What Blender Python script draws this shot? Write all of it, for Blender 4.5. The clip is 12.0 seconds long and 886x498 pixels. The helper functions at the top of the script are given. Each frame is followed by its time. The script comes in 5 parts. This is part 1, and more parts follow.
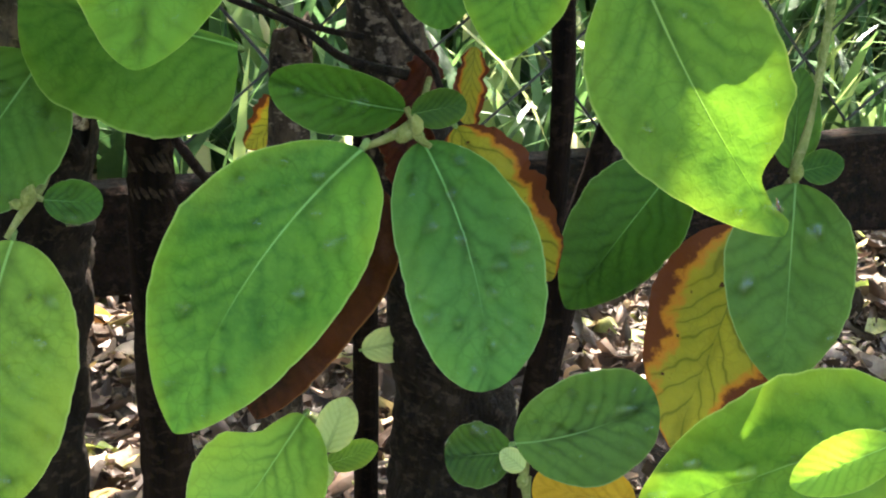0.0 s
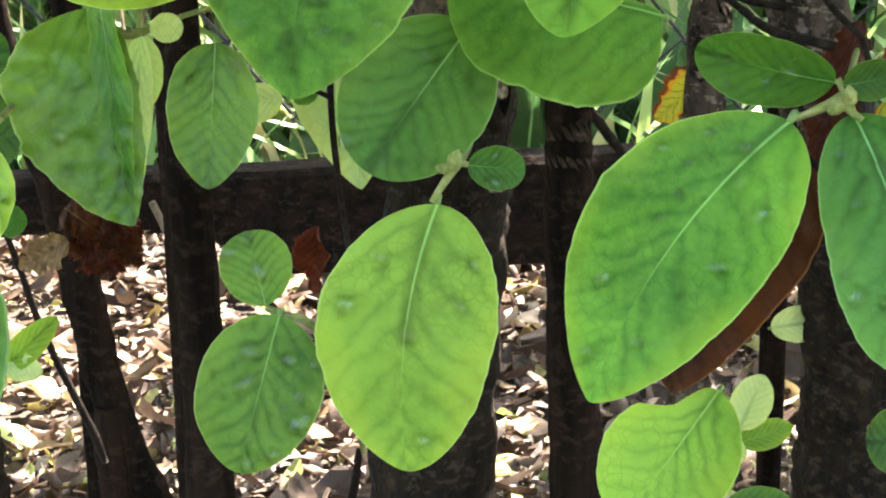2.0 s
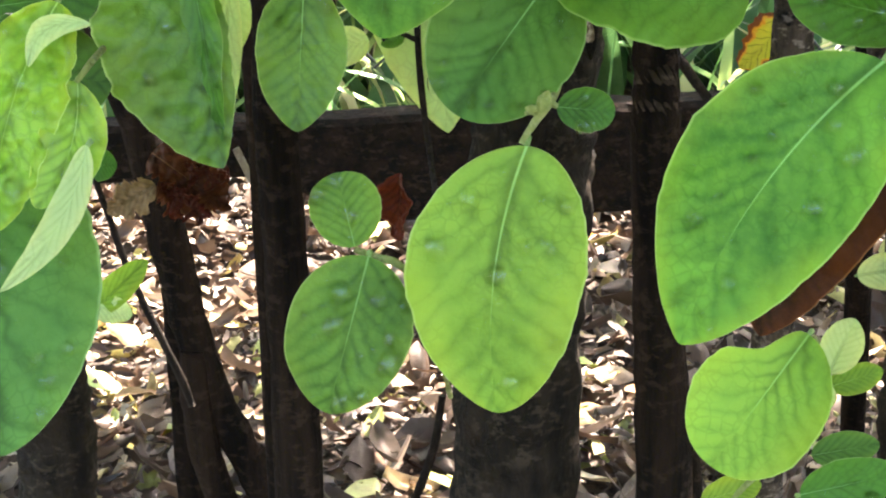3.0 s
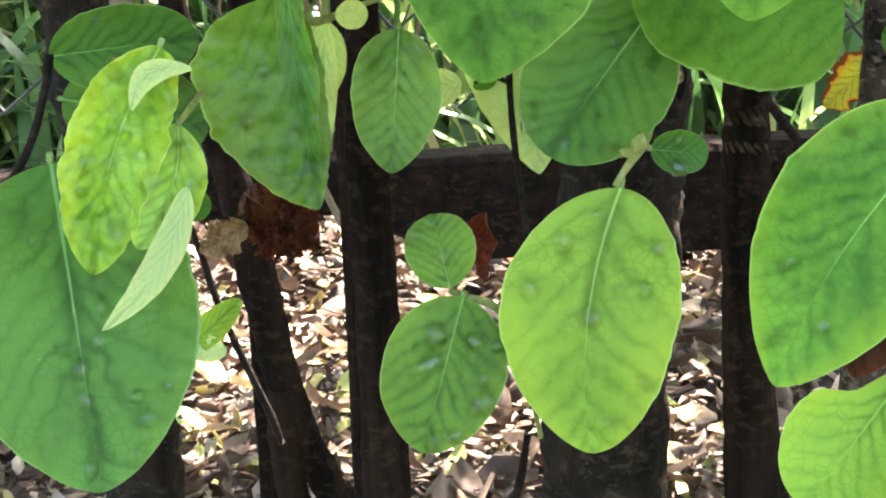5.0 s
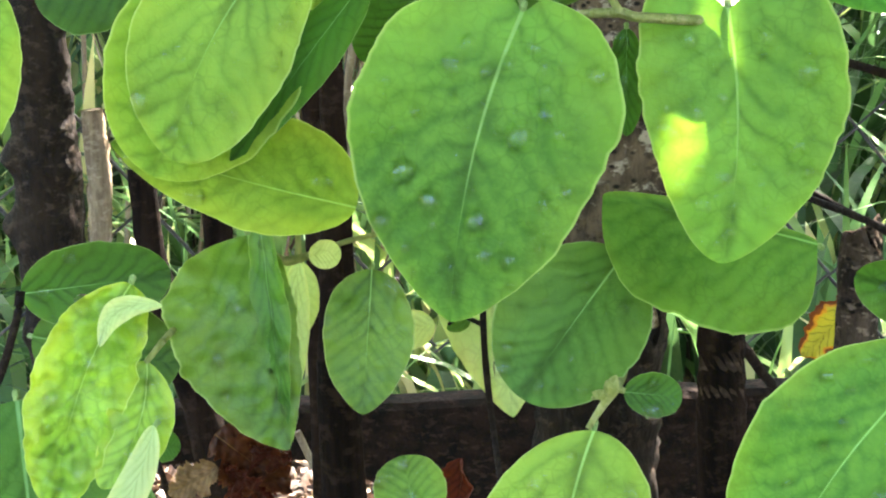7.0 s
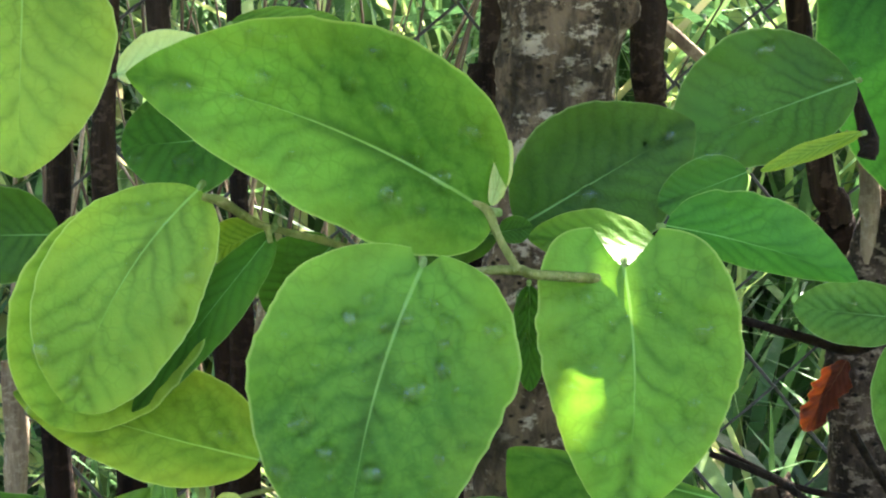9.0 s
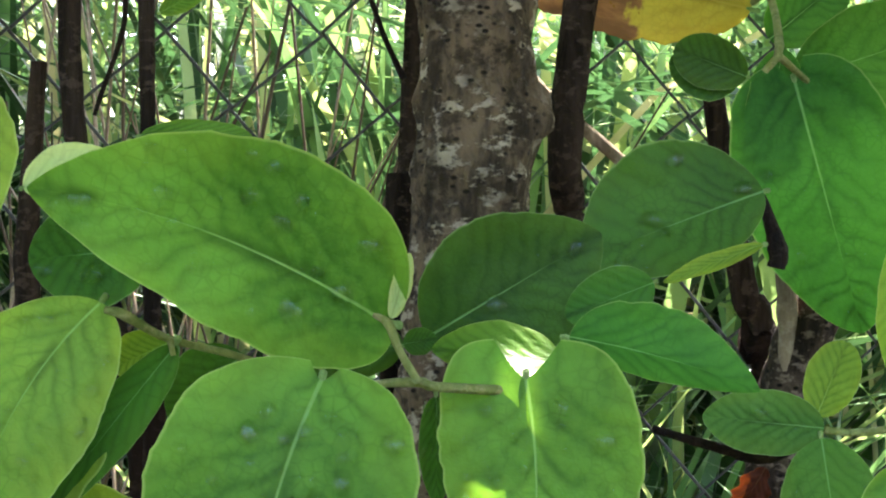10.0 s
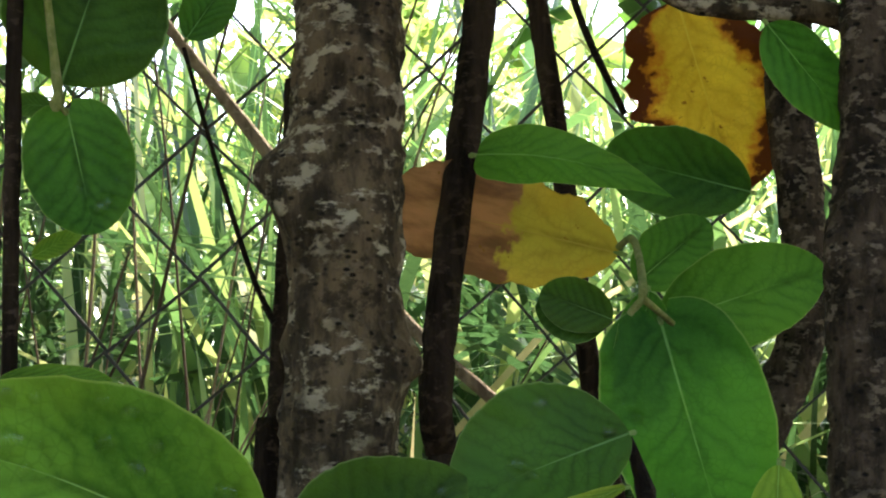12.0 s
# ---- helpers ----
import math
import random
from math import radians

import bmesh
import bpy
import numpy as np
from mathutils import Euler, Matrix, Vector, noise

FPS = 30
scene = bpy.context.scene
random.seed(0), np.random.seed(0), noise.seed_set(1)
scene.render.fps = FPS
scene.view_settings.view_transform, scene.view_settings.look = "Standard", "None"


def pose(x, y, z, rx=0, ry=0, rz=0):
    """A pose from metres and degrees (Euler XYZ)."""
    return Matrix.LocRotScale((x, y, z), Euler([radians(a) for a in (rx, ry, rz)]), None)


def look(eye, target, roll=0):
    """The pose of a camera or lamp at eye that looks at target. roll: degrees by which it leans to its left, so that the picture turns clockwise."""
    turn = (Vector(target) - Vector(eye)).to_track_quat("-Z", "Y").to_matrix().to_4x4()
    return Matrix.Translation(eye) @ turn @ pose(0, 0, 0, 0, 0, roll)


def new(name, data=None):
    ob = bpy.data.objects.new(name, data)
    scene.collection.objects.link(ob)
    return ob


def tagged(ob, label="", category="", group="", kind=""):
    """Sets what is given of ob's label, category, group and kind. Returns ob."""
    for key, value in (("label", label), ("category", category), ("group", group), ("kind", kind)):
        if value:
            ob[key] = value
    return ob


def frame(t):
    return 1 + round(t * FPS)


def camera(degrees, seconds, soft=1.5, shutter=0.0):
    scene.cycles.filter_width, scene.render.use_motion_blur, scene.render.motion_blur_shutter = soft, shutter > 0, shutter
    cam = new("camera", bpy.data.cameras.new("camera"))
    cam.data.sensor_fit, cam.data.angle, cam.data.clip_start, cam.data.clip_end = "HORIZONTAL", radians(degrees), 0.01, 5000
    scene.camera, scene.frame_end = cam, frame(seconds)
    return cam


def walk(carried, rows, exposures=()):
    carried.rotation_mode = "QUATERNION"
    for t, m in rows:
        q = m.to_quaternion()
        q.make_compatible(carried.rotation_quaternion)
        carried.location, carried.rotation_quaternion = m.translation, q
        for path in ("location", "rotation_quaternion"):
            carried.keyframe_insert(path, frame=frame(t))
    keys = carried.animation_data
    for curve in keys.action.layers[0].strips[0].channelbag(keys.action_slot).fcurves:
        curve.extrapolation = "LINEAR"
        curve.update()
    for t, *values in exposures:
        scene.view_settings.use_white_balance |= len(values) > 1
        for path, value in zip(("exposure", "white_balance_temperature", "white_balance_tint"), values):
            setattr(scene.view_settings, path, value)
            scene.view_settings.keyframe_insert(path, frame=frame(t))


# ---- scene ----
# Quince shoots with wet leaves before a fence of stakes, a plank, wire and tall grass.
cam = camera(28.0, 12.0, soft=2.1)
PATH = [
    (0, (0.01869, 0.00157, 0.44771), (0.32371, 0.91116, 0.16556), 2.468),
    (0.5, (0.01631, -0.00011, 0.44649), (0.24177, 0.93095, 0.15960), 2.058),
    (1, (0.01437, 0.00339, 0.44603), (0.17822, 0.94703, 0.15844), 1.392),
    (1.5, (0.01450, 0.00593, 0.44604), (0.13770, 0.95440, 0.15412), 1.064),
    (2, (0.01343, 0.00630, 0.44540), (0.10227, 0.95574, 0.14430), 0.490),
    (2.5, (0.01172, 0.00763, 0.44453), (0.07654, 0.95556, 0.13271), -0.015),
    (3, (0.01004, 0.00589, 0.44266), (0.05634, 0.95011, 0.11662), -0.216),
    (3.2, (0.00940, 0.00541, 0.44314), (0.04636, 0.94922, 0.11472), -0.479),
    (4.8, (0.00477, 0.00225, 0.44468), (0.00948, 0.95020, 0.12629), -0.632),
    (5, (0.00529, 0.00259, 0.44517), (0.00988, 0.95446, 0.13869), -0.859),
    (5.5, (0.00764, 0.00452, 0.44526), (0.01420, 0.96813, 0.17804), -0.675),
    (6, (0.00742, 0.00594, 0.44583), (0.01416, 0.97847, 0.21312), -0.596),
    (6.5, (0.00533, 0.00610, 0.44555), (0.01576, 0.98526, 0.24275), -0.365),
    (6.7, (0.00602, 0.00630, 0.44429), (0.01970, 0.98783, 0.25348), -0.227),
    (8.3, (0.01307, 0.00183, 0.43886), (0.04906, 0.99849, 0.36554), 0.231),
    (8.5, (0.01387, 0.00174, 0.43921), (0.05876, 0.99894, 0.37938), 0.456),
    (9, (0.01518, 0.00136, 0.44213), (0.06759, 0.99961, 0.41452), 0.685),
    (9.5, (0.02511, -0.00031, 0.44466), (0.09124, 0.99748, 0.43967), 0.270),
    (10, (0.02616, -0.00107, 0.44468), (0.10522, 0.99535, 0.47453), 0.553),
    (10.5, (0.02225, -0.00076, 0.44659), (0.11466, 0.99258, 0.51541), 0.625),
    (11, (0.02102, 0.00046, 0.44594), (0.12607, 0.98933, 0.55126), 0.707),
    (11.5, (0.02552, 0.00111, 0.44621), (0.14489, 0.98445, 0.58326), 0.329),
    (12, (0.03326, -0.00141, 0.44494), (0.17090, 0.97511, 0.61064), -0.037),
]
walk(cam, [(t, look(eye, target, roll)) for t, eye, target, roll in PATH], exposures=[(0.0, 3.79, 6800, 11), (1.5, 4.29, 6900, 12), (2.5, 4.36, 6900, 14), (5.0, 4.45, 6850, 13), (6.5, 4.55, 6800, 13), (8.5, 4.78, 6650, 18), (9.0, 4.14, 6500, 11), (9.5, 3.99, 6500, 11), (10.5, 3.54, 6600, 13), (12.0, 3.00, 6950, 13)])

# ---- light: sun behind the fence, high, and the sky ----
SUN_WAY = Vector((0.25, 0.48, 0.84)).normalized()
elevation = math.asin(SUN_WAY.z)
turned = math.atan2(SUN_WAY.x, SUN_WAY.y)
world = bpy.data.worlds.new("sky")
scene.world = world
world.use_nodes = True
sky = world.node_tree.nodes.new("ShaderNodeTexSky")
sky.sky_type, sky.sun_disc = "NISHITA", False
sky.sun_elevation, sky.sun_rotation = elevation, turned
sky.air_density, sky.dust_density = 1.0, 2.5
back = world.node_tree.nodes["Background"]
back.inputs["Strength"].default_value = 0.15
world.node_tree.links.new(sky.outputs["Color"], back.inputs["Color"])
sun = bpy.data.lights.new("sun", "SUN")
sun.energy, sun.angle, sun.color = 4.4, radians(0.53), (1.0, 0.95, 0.86)
sun_lamp = new("sun", sun)
sun_lamp.matrix_world = look(SUN_WAY * 20, (0, 0, 0))


# ---- materials ----
class Nodes:
    """Short hand for building a node material."""

    def __init__(self, name):
        self.mat = bpy.data.materials.new(name)
        self.mat.use_nodes = True
        self.tree = self.mat.node_tree
        self.bsdf = self.tree.nodes["Principled BSDF"]
        self.out = self.tree.nodes["Material Output"]

    def add(self, kind, **values):
        node = self.tree.nodes.new(kind)
        for key, value in values.items():
            node.inputs[key].default_value = value
        return node

    def link(self, a, b):
        self.tree.links.new(a, b)

    def sums(self, op, a, b=0.0, c=None, clamp=False):
        node = self.tree.nodes.new("ShaderNodeMath")
        node.operation, node.use_clamp = op, clamp
        for n, v in enumerate((a, b) if c is None else (a, b, c)):
            if isinstance(v, (int, float)):
                node.inputs[n].default_value = v
            else:
                self.link(v, node.inputs[n])
        return node.outputs[0]

    def mix(self, factor, a, b, blend="MIX"):
        node = self.tree.nodes.new("ShaderNodeMix")
        node.data_type, node.blend_type = "RGBA", blend
        for n, v in ((0, factor), (6, a), (7, b)):
            if isinstance(v, (int, float)):
                node.inputs[n].default_value = v
            elif isinstance(v, tuple):
                node.inputs[n].default_value = (*v, 1.0) if len(v) == 3 else v
            else:
                self.link(v, node.inputs[n])
        return node.outputs[2]

    def ramp(self, value, *stops):
        node = self.tree.nodes.new("ShaderNodeValToRGB")
        while len(node.color_ramp.elements) < len(stops):
            node.color_ramp.elements.new(0.5)
        for e, (at, col) in zip(node.color_ramp.elements, stops):
            e.position, e.color = at, (*col, 1.0)
        self.link(value, node.inputs[0])
        return node.outputs[0]

    def step(self, value, low, high):
        node = self.tree.nodes.new("ShaderNodeMapRange")
        node.interpolation_type = "SMOOTHSTEP"
        self.link(value, node.inputs[0])
        node.inputs[1].default_value, node.inputs[2].default_value = low, high
        return node.outputs[0]

    def noise(self, scale, detail=4.0, where=None, rough=0.55):
        node = self.add("ShaderNodeTexNoise", Scale=scale, Detail=detail, Roughness=rough)
        if where is not None:
            self.link(where, node.inputs["Vector"])
        return node.outputs["Fac"]

    def place(self, stretch=(1, 1, 1), per_object=True):
        """Object coordinates, shifted for each object."""
        co = self.add("ShaderNodeTexCoord").outputs["Object"]
        node = self.add("ShaderNodeMapping")
        node.inputs["Scale"].default_value = stretch
        self.link(co, node.inputs["Vector"])
        if per_object:
            info = self.add("ShaderNodeObjectInfo")
            shift = self.sums("MULTIPLY", info.outputs["Random"], 37.0)
            both = self.add("ShaderNodeCombineXYZ")
            for n in range(3):
                self.link(shift, both.inputs[n])
            self.link(both.outputs[0], node.inputs["Location"])
        return node.outputs[0]

    def bump(self, height, distance, strength=1.0, over=None):
        node = self.add("ShaderNodeBump", Distance=distance, Strength=strength)
        self.link(height, node.inputs["Height"])
        if over is not None:
            self.link(over, node.inputs["Normal"])
        return node.outputs[0]


def leaf_material(name, dark, light, rib, rim, through_light, rough=0.42, edge=None, spots=None, split=None, veins=0.08, age=0.22, crumple=0.0):
    """A leaf blade: mottled between two greens, a pale midrib, sunken side veins, a thin pale downy rim."""
    dark, light = (dark[0] * 1.04, dark[1], dark[2] * 0.88), (light[0] * 1.04, light[1], light[2] * 0.88)
    n = Nodes(name)
    uv = n.add("ShaderNodeUVMap")
    uv.uv_map = "blade"
    sep = n.add("ShaderNodeSeparateXYZ")
    n.link(uv.outputs[0], sep.inputs[0])
    rimuv = n.add("ShaderNodeUVMap")
    rimuv.uv_map = "rim"
    sep2 = n.add("ShaderNodeSeparateXYZ")
    n.link(rimuv.outputs[0], sep2.inputs[0])
    where = n.place()
    across = n.sums("ABSOLUTE", n.sums("SUBTRACT", sep.outputs[0], 0.5))
    along = sep.outputs[1]
    wobble = n.sums("MULTIPLY", n.sums("SUBTRACT", n.noise(34.0, 3.0, where), 0.5), 0.58)
    # side veins run out and forward from the midrib
    side = n.sums("GREATER_THAN", sep.outputs[0], 0.5)
    phase = n.sums("ADD", n.sums("SUBTRACT", along, n.sums("MULTIPLY", n.sums("POWER", across, 0.8), 0.62)), wobble)
    phase = n.sums("ADD", n.sums("MULTIPLY", phase, 7.5), n.sums("MULTIPLY", side, 0.42))
    saw = n.sums("ABSOLUTE", n.sums("SUBTRACT", n.sums("FRACT", phase), 0.5))
    vein = n.step(saw, 0.11, 0.0)
    swell = n.sums("MULTIPLY", n.step(saw, 0.0, 0.5), 1.0)
    net = n.add("ShaderNodeTexVoronoi", Scale=330.0)
    net.feature = "DISTANCE_TO_EDGE"
    n.link(where, net.inputs["Vector"])
    netted = n.step(net.outputs["Distance"], 0.14, 0.0)
    ribline = n.step(n.sums("ADD", across, n.sums("MULTIPLY", along, 0.010)), 0.0125, 0.005)
    mottle = n.noise(45.0, 5.0, where, 0.6)
    fine = n.noise(420.0, 3.0, where)
    big = n.noise(16.0, 2.0, where)
    shade = tuple(c * 0.45 for c in dark)
    # the flesh is pale between the veins; shade is painted into the creases, most of all beside the midrib
    flesh = n.sums("ADD", n.sums("MULTIPLY", n.step(saw, 0.0, 0.4), 0.07), n.sums("ADD", n.sums("MULTIPLY", big, 0.80), n.sums("MULTIPLY", mottle, 0.34)))
    col = n.mix(n.step(flesh, 0.34, 0.90), dark, light)
    col = n.mix(n.sums("MULTIPLY", n.step(fine, 0.40, 0.66), 0.16), col, light)
    inner = n.step(across, 0.34, 0.02)
    crease = n.sums("MULTIPLY", n.sums("MULTIPLY", n.step(saw, 0.24, 0.02), inner), n.step(n.noise(42.0, 3.0, where), 0.46, 0.66))
    col = n.mix(n.sums("MULTIPLY", crease, 0.28), col, shade)
    trough = n.sums("MULTIPLY", n.step(across, 0.075, 0.012), n.step(n.noise(30.0, 3.0, where), 0.46, 0.62))
    col = n.mix(n.sums("MULTIPLY", trough, 0.50), col, shade)
    col = n.mix(n.sums("MULTIPLY", vein, veins), col, tuple(c * 0.55 for c in dark))
    col = n.mix(n.sums("MULTIPLY", n.sums("MULTIPLY", netted, n.step(n.noise(90.0, 2.0, where), 0.35, 0.65)), 0.18), col, shade)
    ageing = n.sums("ADD", sep2.outputs[0], n.sums("MULTIPLY", n.sums("SUBTRACT", n.noise(28.0, 3.0, where), 0.5), 1.6))
    col = n.mix(n.sums("MULTIPLY", n.step(ageing, 0.45, 1.15), age), col, (light[0] * 1.75, light[1] * 1.2, light[2] * 0.8))
    if split:
        part_line = n.step(n.sums("ADD", along, n.sums("MULTIPLY", n.sums("SUBTRACT", n.noise(60.0, 4.0, where), 0.5), 0.35)), split[0], split[0] + 0.03)
        col = n.mix(part_line, col, n.mix(n.step(n.noise(60.0, 5.0, n.place((1.6, 0.5, 1)), 0.6), 0.35, 0.65), tuple(c * 0.6 for c in split[1]), tuple(c * 1.5 for c in split[1])))
    if edge:
        worn = n.sums("ADD", sep2.outputs[0], n.sums("MULTIPLY", n.sums("SUBTRACT", n.noise(330.0, 4.0, where), 0.5), 0.35))
        worn = n.sums("ADD", worn, n.sums("MULTIPLY", n.sums("SUBTRACT", n.noise(38.0, 3.0, where), 0.5), 1.3))
        col = n.mix(n.step(worn, edge[0] - 0.16, edge[0] + 0.02), col, (0.36, 0.12, 0.015))
        col = n.mix(n.step(worn, edge[0], edge[0] + 0.12), col, edge[1])
    if spots:
        dots = n.noise(260.0, 3.0, where)
        col = n.mix(n.step(dots, spots[0], spots[0] + 0.05), col, spots[1])
    col = n.mix(n.sums("MULTIPLY", n.sums("MULTIPLY", ribline, n.sums("MULTIPLY_ADD", n.noise(130.0, 3.0, where), 1.0, 0.25)), n.step(along, 0.85, 0.35)), col, rib)
    col = n.mix(n.sums("MULTIPLY", n.step(sep2.outputs[0], 0.965, 0.995), 0.45), col, rim)
    tone = n.add("ShaderNodeObjectInfo").outputs["Random"]
    hsv = n.add("ShaderNodeHueSaturation")
    n.link(n.sums("MULTIPLY_ADD", tone, 0.025, 0.4875), hsv.inputs["Hue"])
    n.link(n.sums("MULTIPLY_ADD", tone, 0.25, 0.88), hsv.inputs["Value"])
    n.link(col, hsv.inputs["Color"])
    col = hsv.outputs[0]
    n.link(col, n.bsdf.inputs["Base Color"])
    n.link(n.sums("MULTIPLY_ADD", mottle, 0.25, rough - 0.12), n.bsdf.inputs["Roughness"])
    n.bsdf.inputs["Specular IOR Level"].default_value = 0.10
    hump = n.sums("SUBTRACT", n.sums("MULTIPLY", swell, 0.6), n.sums("MULTIPLY", ribline, 0.7))
    nor = n.bump(hump, 0.0004, 0.35)
    nor = n.bump(n.sums("ADD", n.sums("MULTIPLY", netted, -0.12), fine), 0.00022, 0.8, nor)
    nor = n.bump(mottle, 0.0018, 0.55, nor)
    if crumple:
        blister = n.add("ShaderNodeTexVoronoi", Scale=230.0)
        blister.feature = "SMOOTH_F1"
        n.link(where, blister.inputs["Vector"])
        nor = n.bump(blister.outputs["Distance"], -0.004 * crumple, 0.9, nor)
        n.bsdf.inputs["Specular IOR Level"].default_value = 0.22
    n.link(nor, n.bsdf.inputs["Normal"])
    glow = n.add("ShaderNodeBsdfTranslucent")
    n.link(n.mix(1.0, col, (1.5, 1.5, 0.75), "MULTIPLY"), glow.inputs["Color"])
    n.link(nor, glow.inputs["Normal"])
    both = n.add("ShaderNodeMixShader")
    both.inputs[0].default_value = through_light
    n.link(n.bsdf.outputs[0], both.inputs[1])
    n.link(glow.outputs[0], both.inputs[2])
    n.link(both.outputs[0], n.out.inputs["Surface"])
    return n.mat


LEAF_FRESH = leaf_material("leaf_fresh_green", (0.034, 0.106, 0.015), (0.165, 0.335, 0.045), (0.22, 0.40, 0.12), (0.40, 0.50, 0.16), 0.42, age=0.42)
LEAF_DEEP = leaf_material("leaf_deep_green", (0.034, 0.115, 0.016), (0.150, 0.352, 0.052), (0.22, 0.40, 0.12), (0.40, 0.50, 0.16), 0.42)
LEAF_LITE = leaf_material("leaf_light_green", (0.074, 0.158, 0.022), (0.250, 0.410, 0.062), (0.26, 0.44, 0.12), (0.46, 0.54, 0.20), 0.45, age=0.22)
LEAF_MID = leaf_material("leaf_green", (0.030, 0.094, 0.014), (0.128, 0.278, 0.045), (0.18, 0.36, 0.10), (0.36, 0.46, 0.16), 0.40, age=0.22)
LEAF_BLISTER = leaf_material("leaf_crumpled_green", (0.026, 0.082, 0.011), (0.118, 0.245, 0.036), (0.18, 0.36, 0.10), (0.40, 0.50, 0.18), 0.34, 0.36, age=0.22, crumple=0.3)
LEAF_CRINKLE = leaf_material("leaf_crinkled_yellow_green", (0.060, 0.130, 0.016), (0.240, 0.390, 0.050), (0.30, 0.44, 0.12), (0.50, 0.58, 0.22), 0.36, 0.34, age=0.45, crumple=0.55)
# Deep green again, darker and less red, with shade put into the colour.
LEAF_SHADED = leaf_material("leaf_emerald_green", (0.014, 0.078, 0.010), (0.078, 0.262, 0.036), (0.18, 0.38, 0.11), (0.34, 0.46, 0.15), 0.38, age=0.12)
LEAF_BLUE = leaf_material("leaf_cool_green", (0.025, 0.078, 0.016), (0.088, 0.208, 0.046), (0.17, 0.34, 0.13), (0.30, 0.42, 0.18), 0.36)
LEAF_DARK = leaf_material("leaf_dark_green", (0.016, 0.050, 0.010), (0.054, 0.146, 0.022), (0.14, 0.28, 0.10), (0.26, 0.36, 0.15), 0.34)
LEAF_PALE = leaf_material("leaf_pale_underside", (0.330, 0.450, 0.200), (0.480, 0.580, 0.310), (0.32, 0.46, 0.22), (0.46, 0.54, 0.28), 0.45, 0.6)
LEAF_YELLOW = leaf_material("leaf_yellow_green", (0.300, 0.410, 0.170), (0.430, 0.530, 0.270), (0.36, 0.46, 0.16), (0.50, 0.54, 0.22), 0.5)
LEAF_AUTUMN = leaf_material("leaf_yellow_brown_edge", (0.150, 0.150, 0.018), (0.270, 0.235, 0.028), (0.10, 0.10, 0.015), (0.12, 0.03, 0.01), 0.3, 0.5, edge=(0.74, (0.095, 0.022, 0.009)), spots=(0.68, (0.05, 0.018, 0.008)), veins=0.75)
LEAF_BROWN = leaf_material("leaf_dead_brown", (0.012, 0.004, 0.0025), (0.085, 0.020, 0.008), (0.10, 0.045, 0.02), (0.30, 0.12, 0.05), 0.16, 0.6)
LEAF_TAN = leaf_material("leaf_dead_tan", (0.140, 0.090, 0.050), (0.290, 0.210, 0.130), (0.22, 0.16, 0.09), (0.3, 0.22, 0.13), 0.15, 0.7)
LEAF_ORANGE = leaf_material("leaf_orange", (0.330, 0.180, 0.020), (0.480, 0.290, 0.040), (0.42, 0.28, 0.06), (0.42, 0.24, 0.04), 0.45, 0.5, spots=(0.70, (0.16, 0.06, 0.012)))
LEAF_GOLD = leaf_material("leaf_golden", (0.330, 0.165, 0.014), (0.580, 0.400, 0.050), (0.5, 0.34, 0.05), (0.12, 0.03, 0.01), 0.5, 0.5, edge=(0.62, (0.070, 0.014, 0.006)), spots=(0.66, (0.22, 0.09, 0.012)), veins=0.05)
LEAF_SPLIT = leaf_material("leaf_half_brown", (0.300, 0.235, 0.035), (0.470, 0.410, 0.085), (0.36, 0.28, 0.06), (0.16, 0.06, 0.02), 0.45, 0.5, spots=(0.70, (0.2, 0.1, 0.015)), split=(0.46, (0.260, 0.125, 0.070)))


def bark_material(name, dark, mid, pale, scale=1.0, streak=0.35, wet=0.6, flecks=0.35, pores=0.0, blotch=0.0, gloss=0.12, fleck_scale=210.0):
    """Rough bark: stretched cracks, pale lichen flecks, dark pores."""
    n = Nodes(name)
    long = n.place((1, 1, streak))
    near = n.place()
    cracks = n.noise(120.0 * scale, 8.0, long, 0.65)
    patches = n.noise(28.0 * scale, 4.0, near)
    cells = n.add("ShaderNodeTexVoronoi", Scale=190.0 * scale)
    n.link(n.place((1, 1, 1.6)), cells.inputs["Vector"])
    fleck = n.step(n.noise(fleck_scale * scale, 5.0, n.place((0.8, 0.8, 1.4)), 0.65), 0.52, 0.61)
    col = n.mix(n.step(cracks, 0.35, 0.65), dark, mid)
    stain = n.step(n.noise(75.0 * scale, 6.0, n.place((1, 1, 1.2)), 0.7), 0.50, 0.60)
    col = n.mix(n.sums("MULTIPLY", stain, blotch), col, tuple(c * 0.7 for c in dark))
    col = n.mix(n.sums("MULTIPLY", n.sums("MULTIPLY", fleck, n.step(patches, 0.34, 0.50)), flecks), col, pale)
    col = n.mix(n.sums("MULTIPLY", n.sums("MULTIPLY", n.step(cells.outputs["Distance"], 0.30, 0.12), n.step(n.noise(60.0, 2.0, near), 0.36, 0.5)), pores), col, tuple(c * 0.4 for c in dark))
    n.link(col, n.bsdf.inputs["Base Color"])
    n.link(n.sums("MULTIPLY_ADD", cracks, 0.4, wet), n.bsdf.inputs["Roughness"])
    nor = n.bump(cracks, 0.004, 1.0)
    nor = n.bump(n.noise(500.0 * scale, 4.0, near), 0.0006, 0.8, nor)
    nor = n.bump(fleck, 0.0012, flecks, nor)
    n.bsdf.inputs["Specular IOR Level"].default_value = gloss
    n.link(nor, n.bsdf.inputs["Normal"])
    return n.mat


